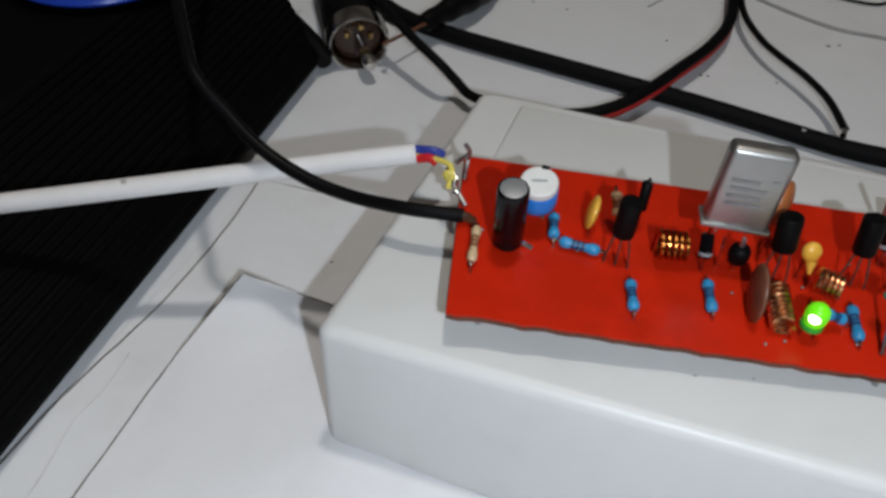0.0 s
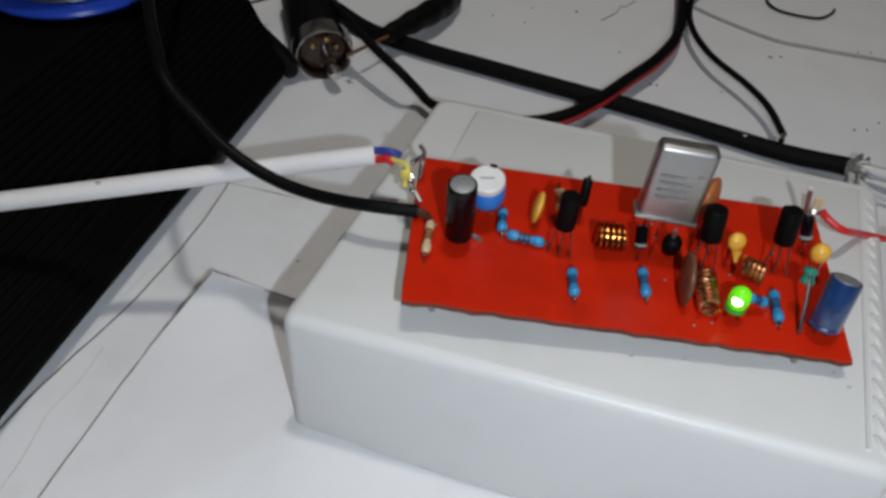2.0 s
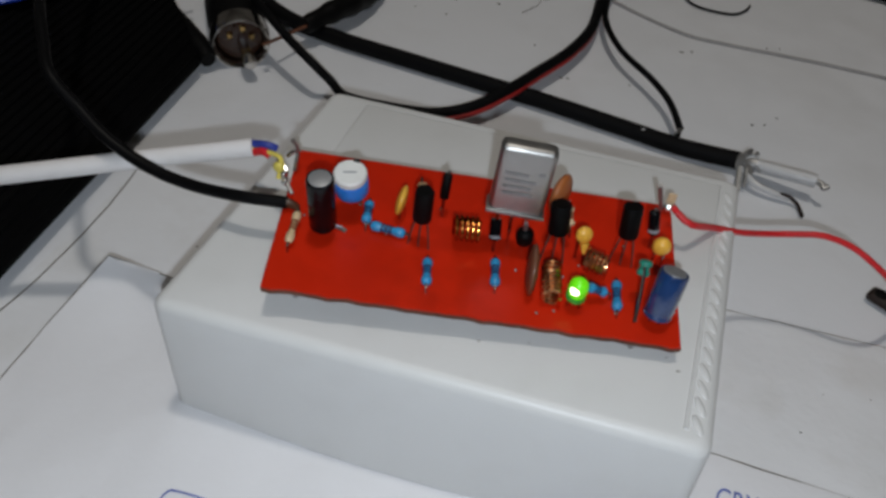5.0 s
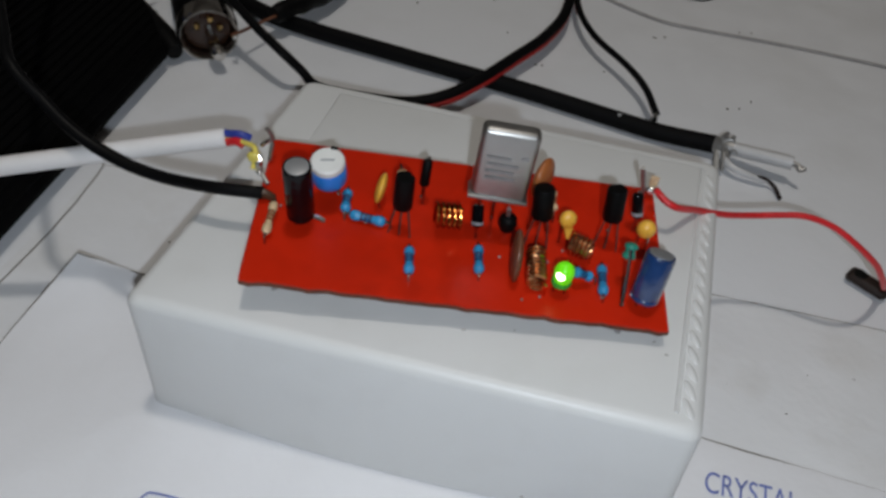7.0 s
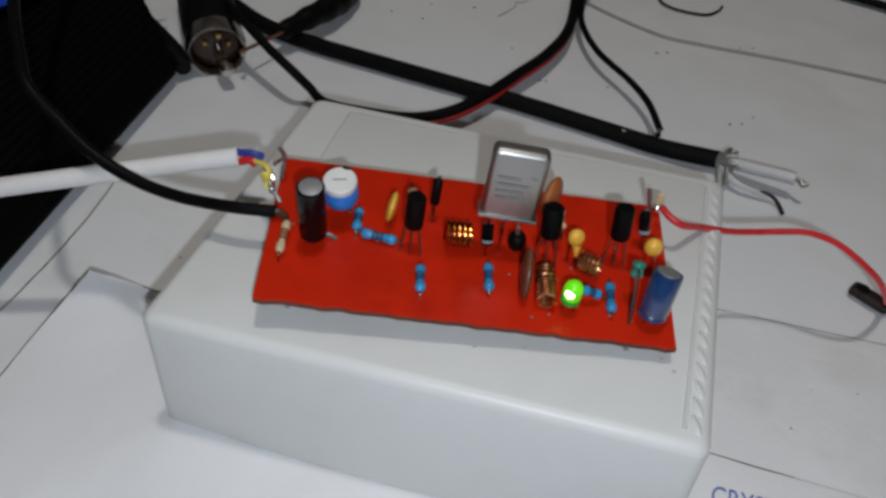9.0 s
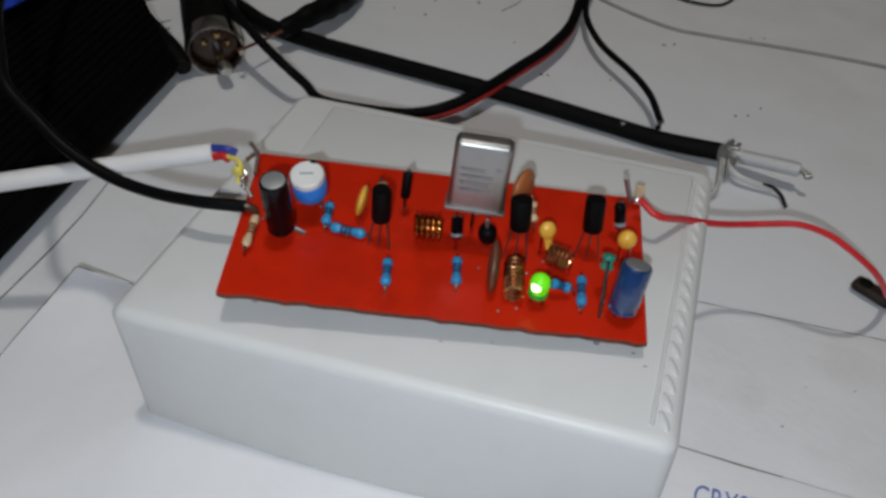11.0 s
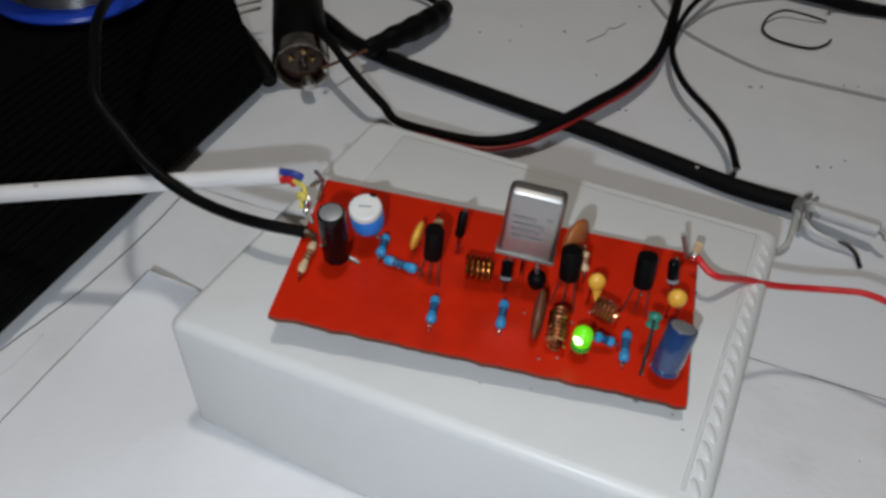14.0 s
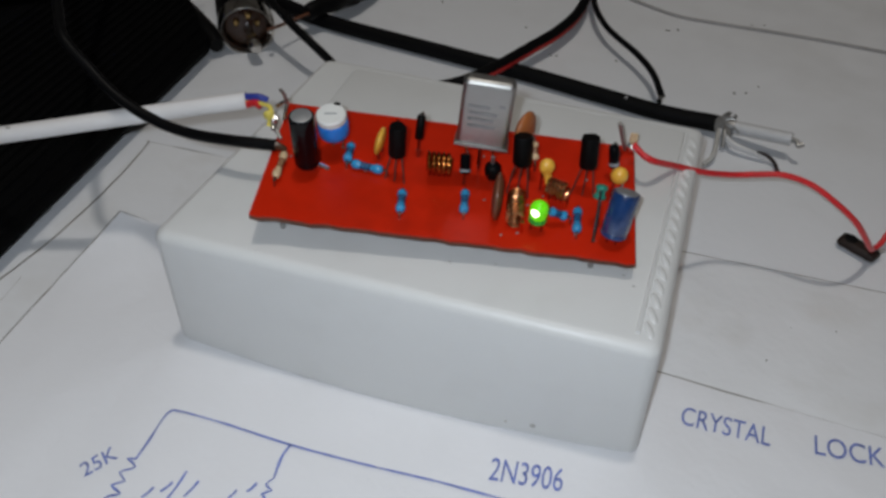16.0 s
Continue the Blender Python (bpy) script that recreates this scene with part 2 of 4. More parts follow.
# ---- the room, plain, round the table ----
def room():
    for name, size, place in (("floor", (4.4, 4.4, 0.1), (0, 0.4, -0.85)), ("ceiling", (4.4, 4.4, 0.1), (0, 0.4, 1.86)),
                              ("wall_north", (4.4, 0.1, 2.6), (0, 2.55, -0.75)), ("wall_south", (4.4, 0.1, 2.6), (0, -1.75, -0.75)),
                              ("wall_east", (0.1, 4.2, 2.6), (2.15, 0.4, -0.75)), ("wall_west", (0.1, 4.2, 2.6), (-2.15, 0.4, -0.75))):
        solo(name, block(size, Matrix.Translation(place)), FLOOR if name == "floor" else WALL, place, "plain painted " + name.split("_")[0], name.split("_")[0], kind="structure", smooth=False)


def table():
    t = thing("table", (0.1, 0.15, -0.75), "white painted work table with specks and scuffs", "table")
    part("tabletop", block((1.3, 0.8, 0.03), Matrix.Translation((0.1, 0.15, -0.03)), 0.003), TABLE, t)
    for x in (-0.48, 0.68):
        for y in (-0.18, 0.48):
            part("leg", block((0.05, 0.05, 0.72), Matrix.Translation((x, y, -0.75)), 0.003), WOOD, t, "plain wooden leg")


room()
table()


# ---- sheets under the box ----
def sheet(corners, low, thick, lift):
    """A sheet of paper, a fine grid whose height lift(x, y) gives."""
    bm = bmesh.new()
    n = 40
    a, b, c, d = [Vector((*q, 0)) for q in corners]
    tops = []
    for i in range(n + 1):
        row = []
        for j in range(n + 1):
            u, v = (i / n) ** 1.6, (j / n) ** 1.6
            q = (a * (1 - u) + b * u) * (1 - v) + (d * (1 - u) + c * u) * v
            row.append(bm.verts.new((q.x, q.y, low + thick + lift(q.x, q.y))))
        tops.append(row)
    for i in range(n):
        for j in range(n):
            bm.faces.new((tops[i][j], tops[i + 1][j], tops[i + 1][j + 1], tops[i][j + 1]))
    down = bmesh.ops.extrude_face_region(bm, geom=bm.faces[:])
    bmesh.ops.translate(bm, verts=[v for v in down["geom"] if isinstance(v, bmesh.types.BMVert)], vec=(0, 0, -thick))
    return bm


def wave(x, y):
    return 0.0002 * max(0.0, noise.noise((x * 18, y * 18, 0)))


card = solo("card_sheet", sheet([(-0.055, 0.0755), (0.30, 0.0805), (0.30, -0.22), (-0.078, -0.22)], 0.0, 0.0008, wave), BOARD_SHEET, (0, 0, 0),
            "off-white card sheet lying on the table under the box", "paper")
upper = thing("paper_sheet", (0.05, -0.08, 0.0012), "white paper sheet with a hand-drawn blue pen circuit", "paper")
def curl(bm):
    """The loose corner bends up and inwards."""
    for v in bm.verts:
        w = max(0.0, 1 - (v.co.xy - Vector((-0.0435, 0.0375))).length / 0.036) ** 1.5
        v.co += Vector((0.0075 * w, -0.0066 * w, 0.0090 * w))
    return bm


part("sheet", curl(sheet([(-0.0435, 0.0375), (0.24, 0.0200), (0.24, -0.25), (-0.0455, -0.25)], 0.0010, 0.0005, lambda x, y: 0.0003 * max(0.0, noise.noise((x * 45, y * 30, 3))))), PAPER, upper)


def edge_line(points, r=0.0003):
    bm = tube(points, r, 6, step=0.004)
    for v in bm.verts:
        v.co += Vector((0.0002 * noise.noise(v.co * 150), 0.0002 * noise.noise(v.co * 170), 0.00012 * noise.noise(v.co * 90)))
    return bm


# thin dark tubes draw the narrow shade at the paper's edges
part("edge", curl(edge_line([(-0.0455, -0.24, 0.0013), (-0.0449, -0.14, 0.0013), (-0.0442, -0.05, 0.0013), (-0.0438, 0.0, 0.0013), (-0.0436, 0.02, 0.0013), (-0.0436, 0.0372, 0.0013)])), EDGE_DARK, upper, "dark line drawn for the shaded paper edge")
part("edge", curl(edge_line([(-0.0435, 0.0375, 0.0013), (-0.02, 0.0360, 0.0013), (0.05, 0.0317, 0.0013), (0.14, 0.0262, 0.0013), (0.235, 0.0203, 0.0013)])), EDGE_DARK, upper, "dark line drawn for the shaded paper edge")
solo("card_crease", edge_line([(-0.0765, -0.2, 0.0008), (-0.0656, -0.06, 0.0008), (-0.0630, -0.02, 0.0008), (-0.0605, -0.002, 0.0009), (-0.0577, 0.012, 0.0009), (-0.0560, 0.022, 0.0009), (-0.0545, 0.04, 0.0009), (-0.0542, 0.058, 0.0009), (-0.0552, 0.0753, 0.0008)], 0.00024), EDGE_DARK, (-0.057, 0, 0.0004), "dark line along the card edge", "crease")
# dark tube in place of the shaded gap behind the card's back edge
solo("card_crease", edge_line([(-0.056, 0.0756, 0.0006), (0.0, 0.0763, 0.0006), (0.1, 0.0777, 0.0006), (0.2, 0.0792, 0.0006), (0.29, 0.0805, 0.0006)], 0.00026), EDGE_DARK, (0.1, 0.079, 0.0004), "dark line along the card edge", "crease")
solo("card_crease", edge_line([(-0.0546, 0.0060, 0.00075), (-0.0541, -0.0058, 0.00075), (-0.0556, -0.0139, 0.00075), (-0.0537, -0.0266, 0.00075), (-0.0533, -0.0348, 0.00075), (-0.0540, -0.06, 0.00075)], 0.00016), GREY_MARK, (-0.05, 0, 0.0006), "ragged grey tear line in the card", "crease")


def stroke(points, width=0.0005, z=0.0019):
    bm = bmesh.new()
    line = smooth_line([(x, y, z) for x, y in points], 0.001)
    left, right = [], []
    for i, q in enumerate(line):
        way = (line[min(i + 1, len(line) - 1)] - line[max(i - 1, 0)]).normalized()
        side = Vector((-way.y, way.x, 0)) * width / 2 * (0.8 + 0.4 * noise.noise(q * 300))
        left.append(bm.verts.new(q + side))
        right.append(bm.verts.new(q - side))
    for i in range(len(line) - 1):
        bm.faces.new((left[i], right[i], right[i + 1], left[i + 1]))
    return bm


def words(text, place, cap, squeeze, turn=0.0):
    data = bpy.data.curves.new("writing", "FONT")
    data.body, data.size, data.shear = text, cap / 0.7, 0.12
    data.materials.append(INK)
    ob = new("writing", data)
    ob.parent = upper
    ob.matrix_parent_inverse = Matrix.Translation(-upper.location)
    ob.matrix_basis = pose(place[0], place[1], 0.0019, 0, 0, turn) @ Matrix.Diagonal((squeeze, 1, 1, 1))
    return ob


for path in ([(0.0085, -0.0373), (0.0087, -0.0312), (0.0086, -0.0252), (0.0093, -0.0228), (0.0116, -0.0221), (0.0237, -0.0221), (0.0411, -0.0228), (0.0601, -0.0225), (0.0783, -0.0217), (0.1, -0.0216), (0.125, -0.0215)],
             [(0.0409, -0.0226), (0.0403, -0.0264), (0.0409, -0.0322)],
             [(0.0085, -0.0373), (0.0066, -0.0376), (0.0095, -0.0391), (0.0069, -0.0414), (0.0093, -0.0430), (0.0070, -0.0448), (0.0099, -0.0462), (0.0074, -0.0482), (0.0085, -0.054)],
             [(0.0409, -0.0322), (0.0399, -0.0344), (0.0418, -0.0352), (0.0400, -0.0368), (0.0418, -0.0384), (0.0408, -0.046)]):
    part("pen_line", stroke(path, 0.00062), INK, upper, "blue pen line")
words("CRYSTAL", (0.1296, 0.0120), 0.0058, 0.64, 0)
words("LOCK", (0.1616, 0.0131), 0.0058, 0.76, 4)
words("2N3906", (0.0878, -0.0177), 0.0062, 0.60, 7)
words("25K", (0.0000, -0.0451), 0.0040, 0.88, 57)
for a, b in (((0.0150, -0.0455), (0.0162, -0.0425)), ((0.0182, -0.0430), (0.0196, -0.0400)), ((0.0205, -0.0445), (0.0212, -0.0365)), ((0.0238, -0.0425), (0.0250, -0.0380)), ((0.0333, -0.0400), (0.0342, -0.0375)), ((0.0366, -0.0372), (0.0378, -0.0345))):
    part("pen_scribble", stroke([a, ((a[0] + b[0]) / 2 + 0.0002, (a[1] + b[1]) / 2), b], 0.0007), INK, upper, "unreadable pen note")


# ---- white plastic box ----
TOP = 0.0395
SHEAR = 0.09


box = thing("plastic_box", (0.062, 0.047, 0.0016), "white plastic enclosure box lying with its ribbed edge", "box")
bm = bmesh.new()
rings = []
levels = [(0.0016, 0.0), (0.010, 0.0), (0.020, 0.0), (0.030, 0.0)] + [(TOP - 0.0027 + 0.0027 * math.sin(radians(k)), 0.0027 * (1 - math.cos(radians(k)))) for k in range(0, 91, 15)]
for z, inset in levels:
    k = 1 - z / TOP
    left, right, front, back = -0.0008 - 0.0004 * k + inset, 0.1185 + 0.0020 * k - inset, -0.0016 + 0.0013 * k + inset, 0.0878 + 0.002 * k - inset
    ring = []
    r = max(0.0008, 0.0030 - inset * 0.25)
    for cx, cy, start in ((right - r, front + r, -90), (right - r, back - r, 0), (left + r, back - r, 90), (left + r, front + r, 180)):
        for s in range(0, 91, 18):
            ring.append((cx + r * math.cos(radians(start + s)), cy + r * math.sin(radians(start + s))))
    full = []
    for p, q in zip(ring, ring[1:] + ring[:1]):
        n = 10 if (Vector(q) - Vector(p)).length > 0.02 else 1
        full += [Vector(p).lerp(Vector(q), s / n) for s in range(n)]
    rings.append([])
    for q in full:
        bow = 0.0032 * k * math.sin(math.pi * min(1, max(0, q.x / 0.118))) if q.y < 0.02 else 0.0
        rings[-1].append(bm.verts.new((q.x + (SHEAR - 0.04 * q.x / 0.119) * q.y, q.y - bow, z)))
for lo, hi in zip(rings, rings[1:]):
    n = len(lo)
    for s in range(n):
        bm.faces.new((lo[s], lo[(s + 1) % n], hi[(s + 1) % n], hi[s]))
bm.faces.new(rings[-1])
bm.faces.new(rings[0][::-1])
part("shell", bm, PLASTIC, box)
RIM = 0.0625
bm = block((0.0988, 0.0800, 0.0011), Matrix.Translation((0.0630, 0.0430, TOP - 0.0003)), 0.0008, 3)
for v in bm.verts:
    v.co.x += RIM * v.co.y
    if v.co.y < 0.02:
        v.co.z -= 0.0016
part("lid_panel", bm, PLASTIC, box, "slightly raised smooth lid panel")
part("edge_bead", tube([(0.1127 + RIM * y, y, TOP + 0.0001 - 0.002 * y) for y in (0.0028, 0.03, 0.06, 0.083)], 0.0005, 8), PLASTIC, box, "thin moulded bead beside the ribs")
rib_mesh = finish(ellipsoid((0, 0, 0), (0.0010, 0.0026, 0.0006), pose(0, 0, 0, 0, 14, 20), rings=8), "edge_rib", PLASTIC)
for i in range(17):
    y = 0.0045 + i * 0.00467
    ob = new("edge_rib", rib_mesh)
    ob.parent = box
    ob.location = Vector((0.1149 + RIM * y, y, TOP - 0.0001 - 0.003 * y)) - box.location
for q, r in (((0.0950, -0.0030, 0.0062), 0.0008), ((0.0885, -0.0034, 0.0058), 0.0005), ((0.0688, 0.0110, 0.0396), 0.0005), ((0.1105, 0.0168, 0.0396), 0.0005), ((0.1078, 0.0196, 0.0396), 0.0004), ((0.0790, 0.0140, 0.0396), 0.0003)):
    part("scuff", ellipsoid(q, (r, r * 0.6, r * 0.6 if q[2] < 0.03 else 0.0002), rings=6), SCUFF, box, "small grey scuff")


# ---- black ribbed case with the solder spool on it ----
case = thing("ribbed_case", (-0.15, 0.02, 0.0), "black ribbed plastic case lying on the table", "case")
edge, crest = -0.0615, -0.118


def case_height(x):
    s = min(1.0, max(0.0, (edge - x) / (edge - crest)))
    return 0.0066 + 0.0062 * min(1.0, s / 0.14) + 0.0137 * s


def back_y(x):
    return 0.1315 + (edge - x) * 1.05


def case_foot(x):
    return max(0.0, 0.0050 - (edge - x) * 0.8)


bm = bmesh.new()
xs = [edge, -0.0635, -0.0655, -0.069, -0.072, -0.08, -0.095, -0.104, crest, -0.16, -0.30]
rows = [[bm.verts.new((x, y, z)) for y, z in ((-0.13, case_foot(x)), (-0.13, case_height(x)), (back_y(x), case_height(x)), (back_y(x), case_foot(x)))] for x in xs]
for a, b in zip(rows, rows[1:]):
    for j in range(4):
        bm.faces.new((a[j], a[(j + 1) % 4], b[(j + 1) % 4], b[j]))
bm.faces.new(rows[0][::-1])
bm.faces.new(rows[-1])
part("shell", bm, RIBBED, case, smooth=False)
for i in range(18):
    x = edge - 0.0022 - i * 0.0030
    z = case_height(x)
    bm = block((0.0017, back_y(x) + 0.128, 0.0012), Matrix.Translation((x, (back_y(x) - 0.130) / 2, z - 0.0004)), 0.0005, 2)
    part("rib", bm, RIBBED, case)
case_clip = tube([(-0.1168, 0.1794, 0.0085), (-0.1034, 0.1691, 0.0080), (-0.0900, 0.1588, 0.0075), (-0.0766, 0.1485, 0.0070), (-0.0645, 0.1391, 0.0062), (-0.0599, 0.1349, 0.0055)], 0.0044, 14, taper=lambda k: 1.0 if k < 0.86 else 1.0 - (k - 0.86) * 2.6)
part("strap", case_clip, BLACK, case, "black moulded strap beside the plug")

for k in range(2):
    part("latch_pin", tube([(-0.0919, 0.1634, 0.0150), (-0.0853, 0.1726, 0.0150)] if k == 0 else [(-0.0878, 0.1584, 0.0150), (-0.0823, 0.1673, 0.0150)], 0.0007, 8, straight=True), CHROME, case, "bright metal latch pin")

spool = thing("solder_spool", (-0.137, 0.1285, 0.0265), "blue plastic spool wound with grey solder wire", "spool")
low, high = (-0.137, 0.1285, 0.0285), (-0.137, 0.1285, 0.0735)
part("flange", turned([(0.027, 0), (0.0298, 0.02), (0.0303, 0.04), (0.0298, 0.065), (0.027, 0.08)], low, high, 48), SPOOL_BLUE, spool)
part("flange", turned([(0.027, 0.92), (0.0298, 0.935), (0.0303, 0.96), (0.0298, 0.98), (0.027, 1.0)], low, high, 48), SPOOL_BLUE, spool)
wound = [(0.0240 + 0.0008 * abs(math.sin(math.pi * k)), 0.085 + 0.83 * k / 30) for k in [i / 6 for i in range(181)]]
part("winding", turned(wound, low, high, 48), SOLDER, spool, "rows of wound solder wire")


# ---- cables and wires on the table ----
def cable(name, points, radius, mat, label, category="cable", sides=12, **more):
    return solo(name, tube(points, radius, sides, **more), mat, points[0], label, category)


coax = thing("coax_cable", (0.04, 0.163, 0), "thick black coaxial cable with a stripped end", "cable")
part("sheath", tube([(-0.085, 0.195, 0.006), (-0.065, 0.187, 0.005), (-0.046, 0.1775, 0.0035), (-0.024, 0.1715, 0.0033), (0.005, 0.1672, 0.0033), (0.039, 0.1625, 0.0033),
                     (0.063, 0.1592, 0.0033), (0.092, 0.1538, 0.0033), (0.113, 0.1497, 0.0035), (0.1325, 0.1478, 0.0045)], 0.0031, 14), RUBBER, coax)
bm = tube([(0.1315, 0.1478, 0.0045), (0.1345, 0.1470, 0.0050), (0.1385, 0.1462, 0.0052)], 0.0026, 12, taper=lambda k: 1.0 + 0.25 * math.sin(9 * k))
part("braid", bm, TIN, coax, "frayed grey wire braid")
for k, (dx, dy, dz) in enumerate(((0.003, -0.008, -0.002), (0.001, -0.010, -0.003), (0.0015, 0.004, 0.002), (0.004, 0.003, 0.003))):
    part("braid_strand", tube([(0.1345, 0.147, 0.005), (0.1345 + dx * 0.5, 0.147 + dy * 0.5, 0.006), (0.1345 + dx, 0.147 + dy, 0.005 + dz)], 0.0007, 6), TIN, coax)
part("dielectric", tube([(0.137, 0.1465, 0.0052), (0.1575, 0.1412, 0.0078)], 0.0023, 12), CLEAR, coax, "milky white cable core")
part("core_tip", tube([(0.1570, 0.1413, 0.0078), (0.1592, 0.1400, 0.0080), (0.1597, 0.1385, 0.0075), (0.1612, 0.1392, 0.0082)], 0.0009, 8), TIN, coax, "bent bare core tip")
pigtail = part("pigtail", tube([(0.1345, 0.1440, 0.004), (0.1383, 0.1381, 0.0035), (0.1449, 0.1362, 0.0028), (0.1504, 0.1358, 0.0020)], 0.0013, 8, taper=lambda k: 1.1 - 0.35 * k), CLEAR, coax, "pale twisted foil pigtail")
part("tip", tube([(0.1470, 0.1361, 0.0030), (0.1500, 0.1359, 0.0030), (0.1532, 0.1347, 0.0016), (0.1549, 0.1297, 0.0010)], 0.0007, 7), LUG_DARK, pigtail, "dark bent tip")
random.seed(11)
for k in range(9):
    end = Vector((0.1370 + random.uniform(-0.001, 0.004), 0.1468 + random.uniform(-0.005, 0.004), 0.0052 + random.uniform(-0.001, 0.003)))
    start = Vector((0.1325, 0.1475, 0.0050))
    part("braid_strand", tube([start, start.lerp(end, 0.6) + Vector((0, 0, 0.0012)), end], 0.0006, 6), TIN, coax)
part("braid_strand", tube([(0.1335, 0.1455, 0.004), (0.1327, 0.1315, 0.0035), (0.1315, 0.1274, 0.0025), (0.1297, 0.1250, 0.0015)], 0.0009, 7), SCUFF, coax, "loose pale foil strip")

part("fleck", ellipsoid((0.0988, 0.1514, 0.0062), (0.0007, 0.0005, 0.0003), rings=6), CLEAR, coax, "pale fleck on the sheath")

# coaxial plug with its screw shell
plug = thing("coax_plug", (-0.056, 0.155, 0.0), "nickel coaxial plug with brown insulator and black grip", "plug")
nose, tail = Vector((-0.0502, 0.1428, 0.0098)), Vector((-0.0782, 0.1895, 0.0130))
way = (nose - tail).normalized()
part("grip", turned([(0.0088, 0), (0.0102, 0.08), (0.0107, 0.5), (0.0107, 0.86), (0.0103, 0.885)], tail, nose, 32), BLACK, plug, "black rubber grip")
part("shell", turned([(0.0103, 0.86), (0.0109, 0.87), (0.0110, 0.93), (0.0108, 0.97), (0.0104, 1.0), (0.0098, 1.005), (0.0092, 0.99), (0.0090, 0.95), (0.0089, 0.80)], tail, nose, 40, cap=False), NICKEL, plug, "thin nickel shell ring")
part("insulator", turned([(0.0088, 0.80), (0.0088, 0.90), (0.0080, 0.93), (0.0060, 0.945), (0.0030, 0.95)], tail, nose, 32), PLUG_BROWN, plug, "dark amber insulator")
side = way.cross(Vector((0, 0, 1))).normalized()
lift = side.cross(way)
for k, (u, v) in enumerate(((-0.0042, 0.0012), (0.0036, 0.0022), (-0.0012, 0.0048))):
    q = tail.lerp(nose, 0.95) + side * u + lift * v
    part("contact_blade", tube([q - way * 0.002 - lift * 0.0014, q + way * 0.0004, q + way * 0.0006 + lift * 0.0018], 0.0011, 8), BRASS, plug, "gilt contact blade")
tip = nose + way * 0.0075 + Vector((0.0038, -0.0014, -0.0022))
part("pin", turned([(0.0019, 0), (0.0019, 0.50), (0.0024, 0.54), (0.0024, 0.88), (0.0020, 0.97), (0.0010, 1.0)], nose - way * 0.006, tip, 20), NICKEL, plug, "bright centre pin")
part("solder_blob", ellipsoid(nose + Vector((0.0095, 0.001, 0.0010)), (0.0012, 0.0009, 0.0008), rings=8), CHROME, plug, "bright solder on the shell")
part("earth_lead", tube([tuple(nose + Vector((0.0085, 0.001, 0.0015))), (-0.0395, 0.1505, 0.0105), (-0.0330, 0.1670, 0.0095)], 0.0006, 8), BROWN, plug, "short bare copper lead")

joint = thing("taped_joint", (-0.026, 0.19, 0), "black taped wire joint lying over the cable", "wire")
part("tape", tube([(-0.0345, 0.1655, 0.0095), (-0.0305, 0.1750, 0.0095), (-0.0245, 0.1915, 0.0085), (-0.0222, 0.2080, 0.0060), (-0.0230, 0.2190, 0.0045)], 0.0042, 12,
                  taper=lambda k: 0.45 + 0.75 * math.sin(math.pi * min(1, 0.12 + 0.6 * k)) + 0.06 * math.sin(31 * k)), BLACK, joint, "wrinkled black tape")
part("wire", tube([(-0.0232, 0.2180, 0.0045), (-0.0300, 0.2240, 0.0040), (-0.0440, 0.2280, 0.0030), (-0.075, 0.2200, 0.0030), (-0.11, 0.2100, 0.003)], 0.0013, 8), RUBBER, joint)

pair = thing("twin_cable", (0.04, 0.14, 0), "black and red twin supply cable curving over the table", "cable")
pair_line = [(0.012, 0.345, 0.006), (0.034, 0.328, 0.006), (0.0486, 0.313, 0.006), (0.0577, 0.2966, 0.006), (0.0674, 0.2787, 0.006), (0.0702, 0.2644, 0.0065), (0.0717, 0.2181, 0.0075), (0.0664, 0.1931, 0.0075), (0.0571, 0.1726, 0.0075), (0.0481, 0.1544, 0.0075),
             (0.0383, 0.1411, 0.0065), (0.0265, 0.1333, 0.0060), (0.0101, 0.1310, 0.0060), (-0.0056, 0.1318, 0.0060), (-0.0132, 0.1367, 0.0075), (-0.0190, 0.1353, 0.0140), (-0.0302, 0.1419, 0.0170), (-0.0454, 0.1535, 0.0200), (-0.0630, 0.1720, 0.0180)]
part("black_core", tube(pair_line, 0.0021, 12, taper=lambda k: 1.0 if k < 0.68 else max(0.78, 1.0 - (k - 0.68) * 2)), RUBBER, pair, "black cable core")
red_line = [(x + 0.0009 * w, y - 0.0020 * w, z - 0.0013 * w) for (x, y, z), w in zip(pair_line[4:14], (0.3, 0.7, 1, 1, 1, 1, 1, 1, 0.8, 0.2))]
part("red_core", tube(red_line, 0.0010, 10), DARK_RED, pair, "red cable core")

lead_line = [(0.12, 0.35, 0.006), (0.104, 0.329, 0.008), (0.0895, 0.3069, 0.009), (0.0803, 0.277, 0.009), (0.0753, 0.2519, 0.0085), (0.0755, 0.2253, 0.0075), (0.0840, 0.2020, 0.0075), (0.0988, 0.1832, 0.0075), (0.1065, 0.1711, 0.0070), (0.1116, 0.1562, 0.0062)]
lead = thing("black_lead", (0.1, 0.19, 0), "thin black wire with a tinned end on the cable", "wire")
part("sheath", tube(lead_line, 0.00125, 10), RUBBER, lead)
part("tinned_end", tube([(0.1115, 0.1566, 0.0062), (0.1109, 0.1531, 0.0060)], 0.0011, 8), CHROME, lead, "bright tinned end")

